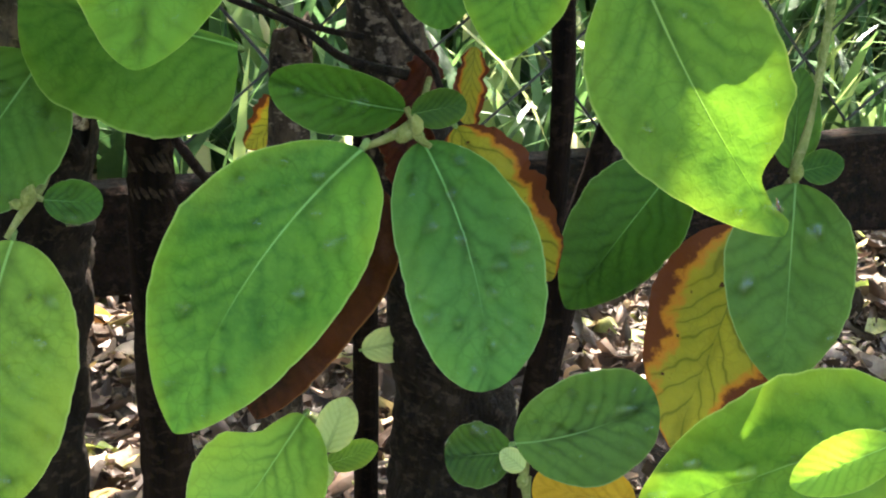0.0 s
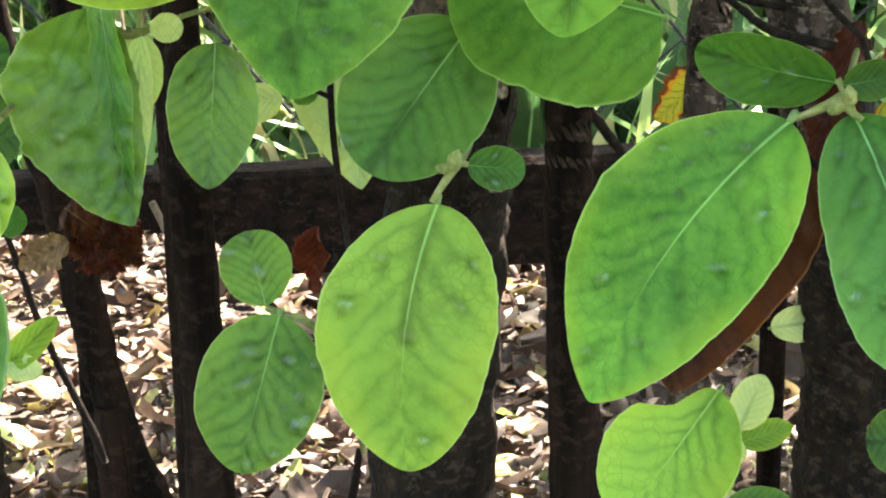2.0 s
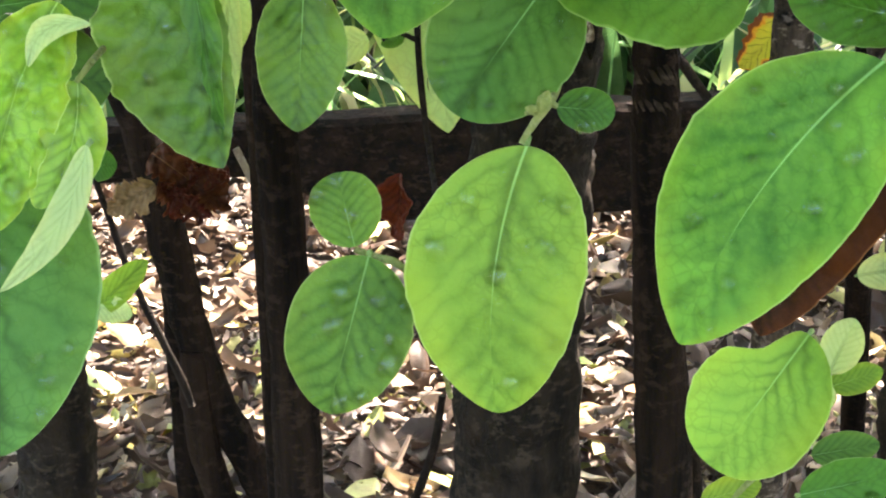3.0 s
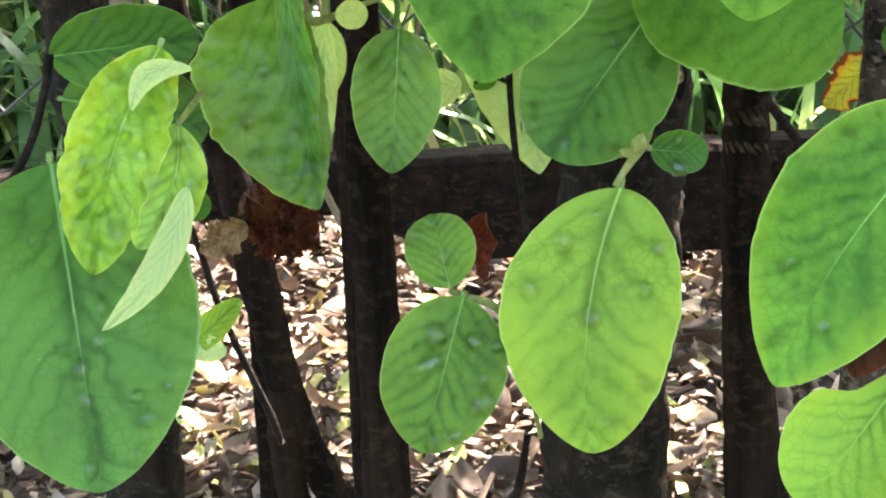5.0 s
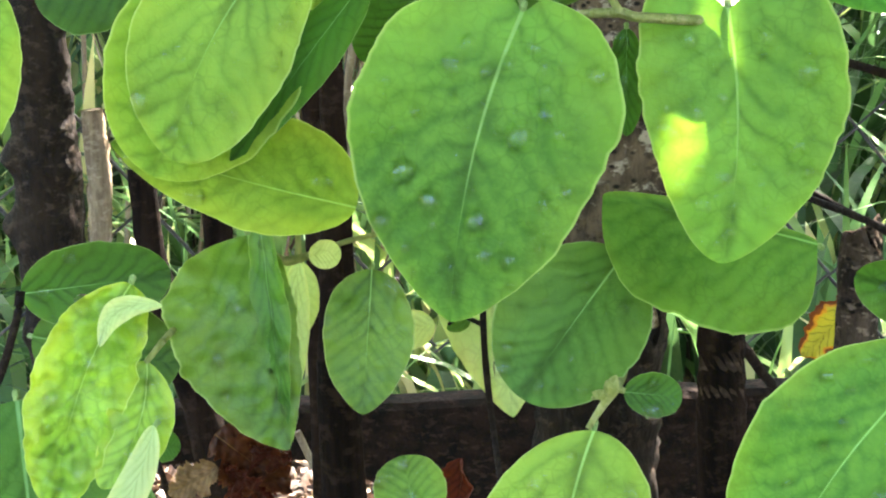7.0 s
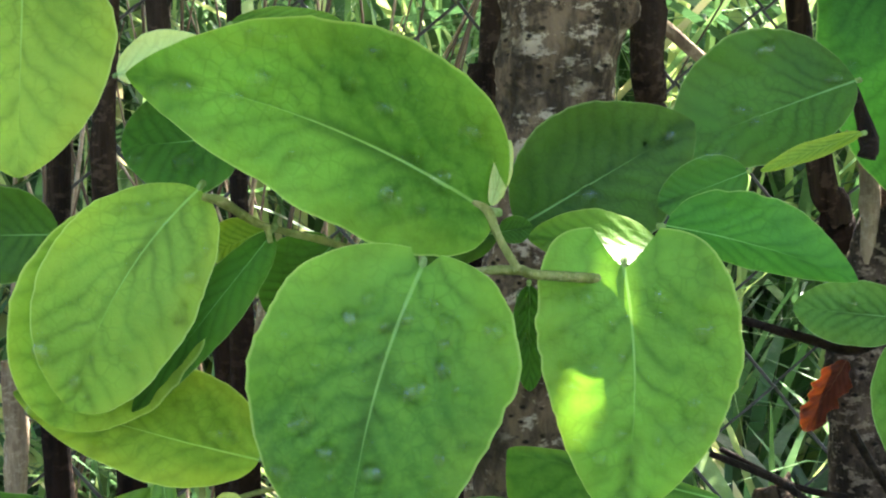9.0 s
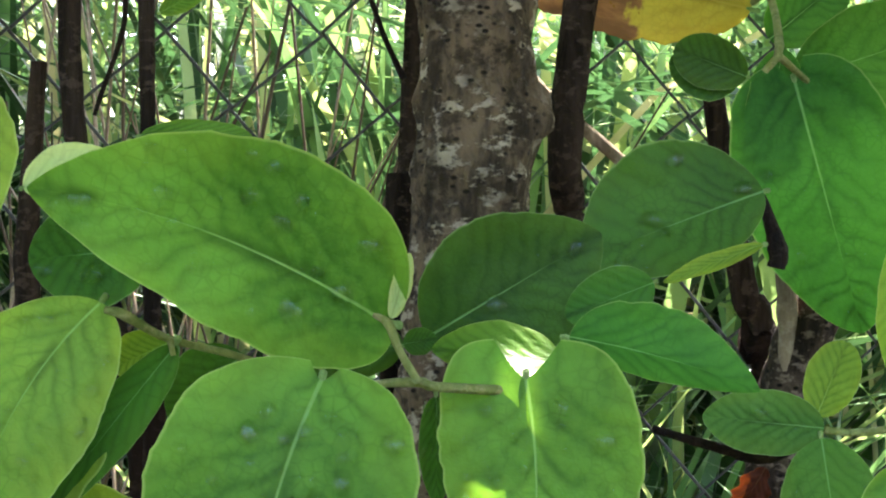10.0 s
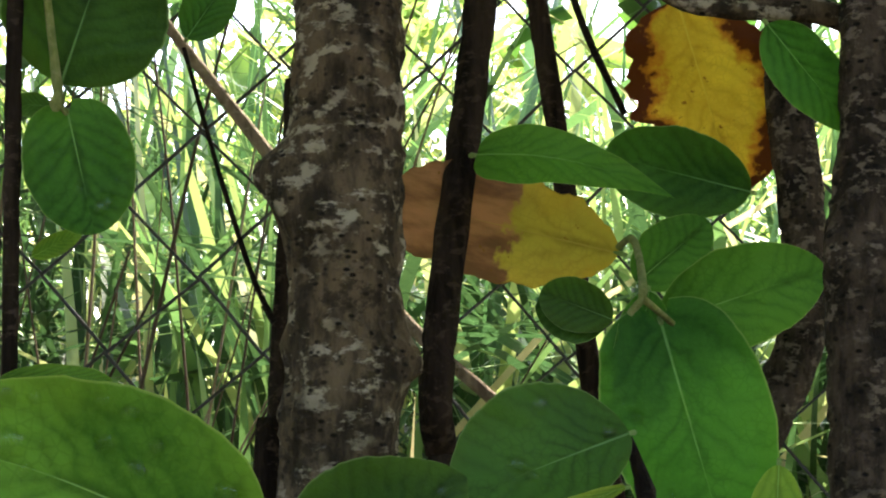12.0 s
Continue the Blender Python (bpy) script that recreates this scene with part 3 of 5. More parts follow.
# ---- grass behind the fence ----
def grass():
    rng = random.Random(3)
    verts, faces = [], []
    beams = [(Vector(p[:3]), p[3]) for p in LIT if p[2] < 0.02]

    def blade_of_grass(x, y, h, wide, lean, around):
        out = Vector((math.cos(around), math.sin(around), 0))
        across = Vector((-out.y, out.x, 0))
        turn = rng.uniform(-0.8, 0.8)
        steps, spine = 6, []
        for s in range(steps + 1):
            u = s / steps
            bow = lean * h * u**2.2
            drop = h * (u - 0.35 * lean * lean * u**3)
            w = wide * (1 - u**2.5) * (0.5 + 0.5 * min(1, u * 6)) + 0.0002
            side = (across * math.cos(turn * u) + Vector((0, 0, 1)) * math.sin(turn * u) * 0.5).normalized()
            c = Vector((x, y, ground_height(x, y))) + out * bow + Vector((0, 0, drop))
            spine.append((c - side * w / 2, c + side * w / 2))
        if any((c - q).cross(SUN_WAY).length < r for pair in spine for c in pair for q, r in beams):
            return
        k = len(verts)
        verts.extend(c for pair in spine for c in pair)
        for s in range(steps):
            a = k + 2 * s
            faces.append((a, a + 1, a + 3, a + 2))

    for clump in range(420):
        y0 = 1.50 + 3.0 * rng.random() ** 1.5
        x0 = 0.2 + rng.uniform(-1.0, 1.0) * (0.30 + 0.42 * y0)
        if clump >= 300:
            x0 += math.copysign(rng.uniform(0.6, 2.2), x0 - 0.2)
        size, sway, tall = rng.uniform(0.05, 0.14), rng.uniform(0, 2 * math.pi), rng.uniform(0.6, 1.1)
        wide = rng.choice((0.009, 0.013, 0.018, 0.023, 0.029))
        if y0 > 2.2:
            tall, wide = tall * 1.35, wide * 1.3
        for n in range(25):
            x, y = rng.gauss(x0, size), max(1.47, rng.gauss(y0, size))
            h = tall * (rng.uniform(0.55, 1.0) if n % 3 else rng.uniform(0.15, 0.5))
            h *= min(1.0, 0.25 + 0.75 * (y - 1.48)) * (0.75 + 0.22 * y)
            around = sway + rng.gauss(0, 0.9)
            blade_of_grass(x, y, h, wide * rng.uniform(0.5, 1.4), min(abs(rng.gauss(0.74, 0.46)), 1.12), around)
    ob = raw_part("grass", verts, faces, GRASS, smooth=True)
    tagged(ob, "tall sunlit green grass with dry yellow blades", "grass", kind="stuff")


grass()


# ---- dry stalks standing among the grass behind the wire ----
def dry_stalks():
    rng = random.Random(41)
    verts, faces = [], []
    for n in range(60):
        x, y = rng.gauss(-0.15, 0.10), rng.uniform(1.52, 1.95)
        h, r = rng.uniform(0.5, 1.05), rng.uniform(0.0012, 0.0032)
        lean, way, bow = rng.gauss(0, 0.24), rng.uniform(-0.6, 0.6), rng.gauss(0, 0.05)
        foot = Vector((x, y, ground_height(x, y)))
        k, steps = len(verts), 5
        for s in range(steps + 1):
            t = s / steps
            c = foot + Vector((h * (lean * t + bow * t * t), h * 0.12 * way * t, h * t))
            for q in range(4):
                turn = q * math.pi / 2
                verts.append(c + Vector((math.cos(turn), math.sin(turn), 0)) * r * (1 - 0.5 * t))
        for s in range(steps):
            for q in range(4):
                b = k + 4 * s
                faces.append((b + q, b + (q + 1) % 4, b + 4 + (q + 1) % 4, b + 4 + q))
    ob = raw_part("dry_stalks", verts, faces, STALKS, smooth=True)
    tagged(ob, "thin dry brown and straw stalks among the grass", "dry stalks", kind="stuff")


dry_stalks()


# ---- hedge added all round, far from the fence, to block the low sky ----
def hedge():
    rng = random.Random(31)
    verts, faces = [], []
    for n in range(42000):
        front = n % 7 > 1
        a = rng.uniform(-0.55, 0.75) if front else rng.uniform(0, 2 * math.pi)
        far = 4.6 + 1.2 * rng.random()
        p = Vector((0.2 + far * math.sin(a), 0.6 + far * math.cos(a), 2.5 * rng.random() ** 0.8))
        if p.z > 2.1 + 0.5 * noise.noise(Vector((math.sin(a) * 5, 0, 0))):
            continue
        vs, fs = litter_leaf_mesh(rng, rng.uniform(0.03, 0.075) if front else rng.uniform(0.14, 0.26), 3 if front else 4)
        m = Matrix.Translation(p) @ pose(0, 0, 0, rng.uniform(-70, 70), rng.uniform(-70, 70), rng.uniform(0, 360))
        k = len(verts)
        verts += [m @ v for v in vs]
        faces += [tuple(k + i for i in f) for f in fs]
    ob = raw_part("hedge", verts, faces, HEDGE, smooth=True)
    tagged(ob, "dense green hedge added all round beyond the grass", "hedge", kind="stuff")


hedge()


# ---- wire fence ----
def chain_link():
    """Zigzag wires, hooked into one another, as a mesh of diamonds."""
    fence = tagged(new("wire_fence"), "dull grey chain-link fence before the grass", "fence")
    wide, high, r, y = 0.0398, 0.0390, 0.00125, 0.9145
    base, seam = 0.231, 0.582
    for n in range(-11, 24):
        pts = []
        for k in range(18):
            swing = 0.5 if (k + n) % 2 else -0.5
            z = base + k * high + 0.0012 * math.sin(n * 2.1 + k * 1.3)
            lean = 0.16 * min(z - seam, 0.0)
            pts.append((n * wide + 0.0153 + swing * wide + lean, y + (0.0012 if swing > 0 else -0.0012) + 0.003 * math.sin(n * 1.7 + k * 0.6), z, r))
        bm = bmesh.new()
        rings = []
        for i, p in enumerate(pts):
            rings.append([bm.verts.new((p[0] + r * math.cos(a) * 1.2, p[1] + r * math.sin(a), p[2])) for a in (0.5, 2.07, 3.64, 5.21)])
        for a, b in zip(rings, rings[1:]):
            for k in range(4):
                bm.faces.new((a[k], a[(k + 1) % 4], b[(k + 1) % 4], b[k]))
        part("wire", bm, WIRE, fence)


chain_link()


# ---- plank ----
def plank(label, x0, x1, y, z0, z1, thick, sag, seed):
    rng = random.Random(seed)
    bm = bmesh.new()
    n = 140
    rings = []
    shift = Vector((seed * 3.3, 0, 0))
    for i in range(n + 1):
        x = x0 + (x1 - x0) * i / n
        top = z1 + sag * (i / n) + 0.004 * noise.noise(Vector((x * 9, 0, 0)) + shift) + 0.0016 * noise.noise(Vector((x * 60, 0, 0)) + shift)
        low = z0 + sag * (i / n) + 0.003 * noise.noise(Vector((x * 8, 5, 0)) + shift)
        low += 0.026 * min(1.0, max(0.0, (0.015 - x) / 0.05))  # split off towards one end
        c = 0.003
        ring = [(y - thick / 2, low + c), (y - thick / 2, (low + top) / 2), (y - thick / 2, top - c), (y - thick / 2 + c, top), (y + thick / 2 - c, top), (y + thick / 2, top - c), (y + thick / 2, low + c), (y + thick / 2 - c, low), (y - thick / 2 + c, low)]
        rings.append([bm.verts.new((x, a + 0.0012 * noise.noise(Vector((x * 30, b * 90, 2)) + shift), b)) for a, b in ring])
    for a, b in zip(rings, rings[1:]):
        for k in range(9):
            bm.faces.new((a[k], b[k], b[(k + 1) % 9], a[(k + 1) % 9]))
    bm.faces.new(rings[0])
    bm.faces.new(list(reversed(rings[-1])))
    ob = part("plank", bm, PLANK, None, smooth=False)
    return tagged(ob, label, "plank")


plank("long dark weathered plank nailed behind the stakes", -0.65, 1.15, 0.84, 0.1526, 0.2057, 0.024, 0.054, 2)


# ---- stakes, trunks and sticks ----
def stake(label, points, wet=0.43):
    """A stake; a tall one is browner above the height wet, and its foot is a part of its own, blackened in place of
    shade.
    """
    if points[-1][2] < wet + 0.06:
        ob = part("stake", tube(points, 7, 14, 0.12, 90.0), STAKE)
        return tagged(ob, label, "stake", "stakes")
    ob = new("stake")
    part("post", tube(points, 14, 16, 0.14, 90.0), STAKE_UPPER, ob)
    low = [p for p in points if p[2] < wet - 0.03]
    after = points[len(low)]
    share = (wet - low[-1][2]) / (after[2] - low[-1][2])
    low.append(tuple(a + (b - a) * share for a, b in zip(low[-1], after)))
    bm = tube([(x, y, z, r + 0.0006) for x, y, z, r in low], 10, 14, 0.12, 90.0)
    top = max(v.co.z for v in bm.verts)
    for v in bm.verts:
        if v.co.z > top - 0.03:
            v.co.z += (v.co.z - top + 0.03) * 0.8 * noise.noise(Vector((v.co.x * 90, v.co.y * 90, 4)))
    part("wet_foot", bm, STAKE, ob, "wood blackened at the foot in place of shade")
    return tagged(ob, label, "stake", "stakes")


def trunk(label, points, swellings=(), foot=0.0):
    """A trunk or limb; up to the height foot its bark is blackened in place of shade, as a part of its own with an
    uneven upper edge.
    """
    ob = new("quince_tree") if "trunk" in label else new("quince_branch")
    bm = tube(points, 44, 60, 0.13, 90.0, swellings)
    if "broken" in label:
        top = max(v.co.z for v in bm.verts)
        for v in bm.verts:
            if v.co.z > top - 0.012:
                v.co.z += 0.016 * noise.noise(v.co * 160) - 0.004
    part("trunk" if "trunk" in label else "limb", bm, BARK if "grey" in label else BARK_BROWN if "brown" in label else BARK_DARK, ob)
    # dark sleeve round the foot, shade put into its colour
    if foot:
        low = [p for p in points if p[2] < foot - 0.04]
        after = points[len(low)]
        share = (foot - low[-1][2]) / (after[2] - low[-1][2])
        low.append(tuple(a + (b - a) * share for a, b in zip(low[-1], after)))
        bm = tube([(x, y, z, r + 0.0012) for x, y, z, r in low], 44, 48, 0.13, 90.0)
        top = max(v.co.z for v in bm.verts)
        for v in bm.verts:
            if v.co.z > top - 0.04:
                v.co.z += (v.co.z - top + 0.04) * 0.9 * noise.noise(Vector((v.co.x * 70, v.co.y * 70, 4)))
        part("wet_foot", bm, BARK_DARK, ob, "bark blackened for shade at the foot of the trunk")
    return tagged(ob, label, "tree trunk" if "trunk" in label else "branch", "quince trunks")


def bare_wood(tree, points):
    """A strip of pale wood where the bark has come off."""
    part("bare_wood", tube(points, 14, 14, 0.25, 120.0), STICK_PALE, tree, "pale grey wood where the bark has peeled off")


def stick(label, points):
    ob = part("stick", tube(points, 6, 7, 0.22, 160.0), STICK_PALE if "pale" in label else STICK_DARK)
    return tagged(ob, label, "stick", "sticks")


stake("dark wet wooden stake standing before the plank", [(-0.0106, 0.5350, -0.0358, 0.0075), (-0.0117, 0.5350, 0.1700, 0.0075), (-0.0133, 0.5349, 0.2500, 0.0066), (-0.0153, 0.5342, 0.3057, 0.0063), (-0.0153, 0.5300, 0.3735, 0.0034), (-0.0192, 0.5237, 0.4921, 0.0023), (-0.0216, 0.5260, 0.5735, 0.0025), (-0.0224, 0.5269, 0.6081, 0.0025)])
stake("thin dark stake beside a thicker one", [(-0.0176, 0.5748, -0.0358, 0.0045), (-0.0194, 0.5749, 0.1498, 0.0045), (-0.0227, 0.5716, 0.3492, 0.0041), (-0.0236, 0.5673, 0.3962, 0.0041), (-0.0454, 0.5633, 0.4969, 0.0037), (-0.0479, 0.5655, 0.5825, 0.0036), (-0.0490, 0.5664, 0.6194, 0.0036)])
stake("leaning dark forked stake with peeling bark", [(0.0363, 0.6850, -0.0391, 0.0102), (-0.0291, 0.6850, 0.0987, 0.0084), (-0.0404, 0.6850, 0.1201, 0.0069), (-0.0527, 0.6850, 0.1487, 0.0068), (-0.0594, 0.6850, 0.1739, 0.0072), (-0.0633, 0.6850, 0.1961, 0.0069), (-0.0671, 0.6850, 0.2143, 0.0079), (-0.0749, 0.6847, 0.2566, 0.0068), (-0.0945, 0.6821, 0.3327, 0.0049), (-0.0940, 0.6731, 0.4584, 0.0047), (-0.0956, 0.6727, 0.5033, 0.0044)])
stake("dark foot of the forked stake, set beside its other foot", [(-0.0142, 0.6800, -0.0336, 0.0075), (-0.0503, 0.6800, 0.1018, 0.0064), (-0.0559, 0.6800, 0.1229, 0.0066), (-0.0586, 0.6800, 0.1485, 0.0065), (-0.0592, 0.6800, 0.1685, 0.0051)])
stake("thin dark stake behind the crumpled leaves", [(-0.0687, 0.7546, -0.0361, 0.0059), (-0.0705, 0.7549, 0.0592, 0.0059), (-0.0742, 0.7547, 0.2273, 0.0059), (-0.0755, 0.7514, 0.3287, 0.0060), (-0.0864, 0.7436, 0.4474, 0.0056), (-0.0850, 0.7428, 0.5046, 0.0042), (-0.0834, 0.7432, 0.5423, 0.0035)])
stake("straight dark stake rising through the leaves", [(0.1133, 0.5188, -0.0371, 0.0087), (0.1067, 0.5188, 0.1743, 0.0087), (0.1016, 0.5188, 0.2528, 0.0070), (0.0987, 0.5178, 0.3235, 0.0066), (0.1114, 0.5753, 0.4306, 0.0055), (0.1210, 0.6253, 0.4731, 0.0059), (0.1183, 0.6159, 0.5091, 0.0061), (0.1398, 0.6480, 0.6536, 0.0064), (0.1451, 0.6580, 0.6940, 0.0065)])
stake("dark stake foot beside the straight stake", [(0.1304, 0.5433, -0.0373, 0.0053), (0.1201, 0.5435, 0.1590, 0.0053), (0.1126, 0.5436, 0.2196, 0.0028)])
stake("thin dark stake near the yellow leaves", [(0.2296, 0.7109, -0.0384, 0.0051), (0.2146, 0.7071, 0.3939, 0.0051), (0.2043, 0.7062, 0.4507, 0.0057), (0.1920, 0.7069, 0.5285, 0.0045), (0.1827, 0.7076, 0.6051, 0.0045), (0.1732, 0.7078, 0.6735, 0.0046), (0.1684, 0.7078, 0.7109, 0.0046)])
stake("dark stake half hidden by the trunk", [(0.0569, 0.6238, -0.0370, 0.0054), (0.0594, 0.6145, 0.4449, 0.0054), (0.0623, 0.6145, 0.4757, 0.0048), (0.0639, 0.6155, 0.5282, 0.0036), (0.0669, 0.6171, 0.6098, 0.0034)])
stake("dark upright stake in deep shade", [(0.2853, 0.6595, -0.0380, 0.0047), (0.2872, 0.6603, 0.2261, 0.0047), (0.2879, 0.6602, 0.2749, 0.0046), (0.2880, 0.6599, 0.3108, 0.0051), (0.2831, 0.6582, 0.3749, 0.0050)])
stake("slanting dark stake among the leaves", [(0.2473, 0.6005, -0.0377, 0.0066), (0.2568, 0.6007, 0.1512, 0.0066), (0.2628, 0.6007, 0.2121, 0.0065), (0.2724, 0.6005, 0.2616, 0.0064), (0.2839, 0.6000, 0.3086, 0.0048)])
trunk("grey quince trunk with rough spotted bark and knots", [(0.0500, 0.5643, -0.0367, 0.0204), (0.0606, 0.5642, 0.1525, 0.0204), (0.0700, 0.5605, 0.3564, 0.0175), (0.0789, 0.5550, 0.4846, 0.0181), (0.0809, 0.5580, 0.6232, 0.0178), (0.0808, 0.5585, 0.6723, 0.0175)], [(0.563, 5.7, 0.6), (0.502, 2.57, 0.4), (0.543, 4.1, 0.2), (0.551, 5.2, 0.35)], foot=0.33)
trunk("dark leaning quince trunk with knobbly bark", [(-0.1324, 0.7453, -0.0352, 0.0182), (-0.1307, 0.7454, 0.0606, 0.0182), (-0.1297, 0.7455, 0.1227, 0.0165), (-0.1429, 0.7432, 0.3109, 0.0137), (-0.1439, 0.7404, 0.3548, 0.0135), (-0.1459, 0.7365, 0.4011, 0.0122), (-0.1452, 0.7340, 0.4362, 0.0115)], [(0.325, 5.7, 0.5), (0.355, 5.6, 0.4), (0.28, 4.8, 0.25)])
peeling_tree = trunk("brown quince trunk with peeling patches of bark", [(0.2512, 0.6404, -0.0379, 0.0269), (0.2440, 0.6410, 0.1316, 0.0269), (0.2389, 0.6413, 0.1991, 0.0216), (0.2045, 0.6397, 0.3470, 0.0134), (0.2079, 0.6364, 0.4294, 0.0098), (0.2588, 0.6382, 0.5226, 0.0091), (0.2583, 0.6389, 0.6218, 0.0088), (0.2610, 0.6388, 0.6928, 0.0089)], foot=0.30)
bare_wood(peeling_tree, [(0.2007, 0.6301, 0.4136, 0.0021), (0.2012, 0.6298, 0.4295, 0.0032), (0.2012, 0.6297, 0.4461, 0.0036), (0.1990, 0.6298, 0.4616, 0.0024)])
trunk("brown quince branch with a swollen knot", [(0.2273, 0.4973, 0.4513, 0.0098), (0.2296, 0.4991, 0.5237, 0.0108), (0.2340, 0.4997, 0.5673, 0.0092), (0.2363, 0.5001, 0.6118, 0.0088), (0.2382, 0.5001, 0.6484, 0.0088)], [(0.525, 4.7, 0.35), (0.52, 3.4, 0.35), (0.53, 5.6, 0.25)])
trunk("grey bent quince branch", [(0.1696, 0.5193, 0.6223, 0.0023), (0.1805, 0.5193, 0.6146, 0.0029), (0.1952, 0.5194, 0.6120, 0.0032), (0.2285, 0.5197, 0.6123, 0.0038), (0.2425, 0.5198, 0.6070, 0.0054)])
stick("pale dead stick leaning against the wire", [(0.0123, 0.8458, 0.7019, 0.0028), (0.0646, 0.8459, 0.6366, 0.0036), (0.1337, 0.8459, 0.5538, 0.0036), (0.1859, 0.8461, 0.5086, 0.0030)])
stick("thin dark dead twig", [(0.0275, 0.5969, 0.6147, 0.0008), (0.0399, 0.5963, 0.5727, 0.0009), (0.0517, 0.5956, 0.5372, 0.0010), (0.0597, 0.5954, 0.5197, 0.0012)])
stick("thin dark twig by the yellow leaf", [(0.1823, 0.6979, 0.6857, 0.0017), (0.1918, 0.6980, 0.6566, 0.0017), (0.2080, 0.6980, 0.6219, 0.0015)])
stick("thin dark twig bending over the litter", [(-0.0802, 0.5850, 0.2743, 0.0011), (-0.0755, 0.5851, 0.2581, 0.0012), (-0.0684, 0.5852, 0.2332, 0.0013), (-0.0547, 0.5852, 0.1989, 0.0015), (-0.0504, 0.5852, 0.1858, 0.0014)])
stick("dark forked twig on the ground", [(0.0312, 0.7040, 0.0843, 0.0022), (0.0401, 0.7040, 0.1113, 0.0020), (0.0438, 0.7040, 0.1352, 0.0015)])
stick("dark bare twig across the grass", [(0.1420, 0.5996, 0.3585, 0.0010), (0.1672, 0.6003, 0.3460, 0.0012), (0.1865, 0.6004, 0.3415, 0.0014)])
stick("dark twig before the grass", [(0.1221, 0.6223, 0.3034, 0.0018), (0.1363, 0.6226, 0.2848, 0.0020)])
stick("pale bare twig beside the stake", [(-0.0412, 0.7244, 0.2407, 0.0017), (-0.0309, 0.7245, 0.2182, 0.0017)])
trunk("brown broken stem with torn bark", [(0.1630, 0.6224, -0.0378, 0.0077), (0.1654, 0.6219, 0.3034, 0.0077), (0.1655, 0.6206, 0.3366, 0.0069)])
stick("pale broken dead stick behind the trunk", [(-0.1537, 0.8986, 0.3593, 0.0057), (-0.1508, 0.9012, 0.3208, 0.0066), (-0.1517, 0.9029, 0.2880, 0.0058)])
stick("pale bare twig between the leaves", [(-0.0061, 0.4950, 0.4259, 0.0008), (-0.0091, 0.4962, 0.4115, 0.0014), (-0.0105, 0.4976, 0.3986, 0.0011), (-0.0097, 0.4992, 0.3841, 0.0009)])
stick("thin bare twig across the wire", [(-0.0698, 0.7947, 0.6339, 0.0011), (-0.0532, 0.7940, 0.5775, 0.0013), (-0.0661, 0.7931, 0.5258, 0.0011)])


# ---- quince crown overhead, out of view, added to shade the place ----
def crown():
    rng = random.Random(11)
    lit = [(Vector(p[:3]), p[3]) for p in LIT]
    verts, faces = [], []
    for n in range(14500):
        p = Vector((rng.uniform(-1.3, 1.9), 0.0, rng.uniform(0.98, 1.5)))
        p.y = rng.uniform(-0.30, 1.0) if n % 4 else rng.uniform(1.0, 1.9)
        # extra leaves farther back, added only to darken the grass
        if n % 10 == 0:
            p = Vector((rng.uniform(-1.0, 0.1), rng.uniform(1.9, 2.7), rng.uniform(1.35, 1.7)))
        if n % 8 == 1:
            p = Vector((rng.uniform(-1.0, 0.0), rng.uniform(1.7, 3.2), rng.uniform(1.35, 1.8)))
        if 1.3 < p.y < 1.9 and noise.noise(Vector((p.x * 7, p.y * 7, 0))) > 0.18:
            continue
        L = rng.uniform(0.07, 0.125)
        vs, fs = litter_leaf_mesh(rng, L)
        m = Matrix.Translation(p) @ pose(0, 0, 0, rng.gauss(0, 35), rng.gauss(0, 35), rng.uniform(0, 360))
        near = [(q, r) for q, r in lit if (p - q).cross(SUN_WAY).length < r + 0.6 * L]
        vs = [m @ v for v in vs]
        spots = vs + [(vs[a] + vs[c]) / 2 for a, b, c, d in fs] if near else ()
        if any((v - q).cross(SUN_WAY).length < r for q, r in near for v in spots):
            continue
        k = len(verts)
        verts += vs
        faces += [tuple(k + i for i in f) for f in fs]
    # small leaves round the gaps that let the sun through to single leaves
    for q, r in lit[:LEAF_GAPS]:
        for n in range(900):
            away = rng.uniform(0.0, 2 * math.pi)
            side = SUN_WAY.cross(Vector((1, 0, 0))).normalized()
            other = SUN_WAY.cross(side)
            L = rng.uniform(0.02, 0.045)
            p = q + SUN_WAY * ((rng.uniform(0.98, 1.25) - q.z) / SUN_WAY.z)
            p += (side * math.cos(away) + other * math.sin(away)) * (r + 0.11 * rng.random() ** 0.8)
            vs, fs = litter_leaf_mesh(rng, L, 4)
            m = Matrix.Translation(p) @ pose(0, 0, 0, rng.gauss(0, 30), rng.gauss(0, 30), rng.uniform(0, 360))
            vs = [m @ v for v in vs]
            if any((v - c).cross(SUN_WAY).length < s for c, s in lit for v in vs):
                continue
            k = len(verts)
            verts += vs
            faces += [tuple(k + i for i in f) for f in fs]
    ob = raw_part("quince_crown", verts, faces, CROWN, smooth=True)
    tagged(ob, "unseen leafy quince crown added overhead for shade", "tree crown", kind="stuff")


crown()

# ---- quince shoots and their leaves ----

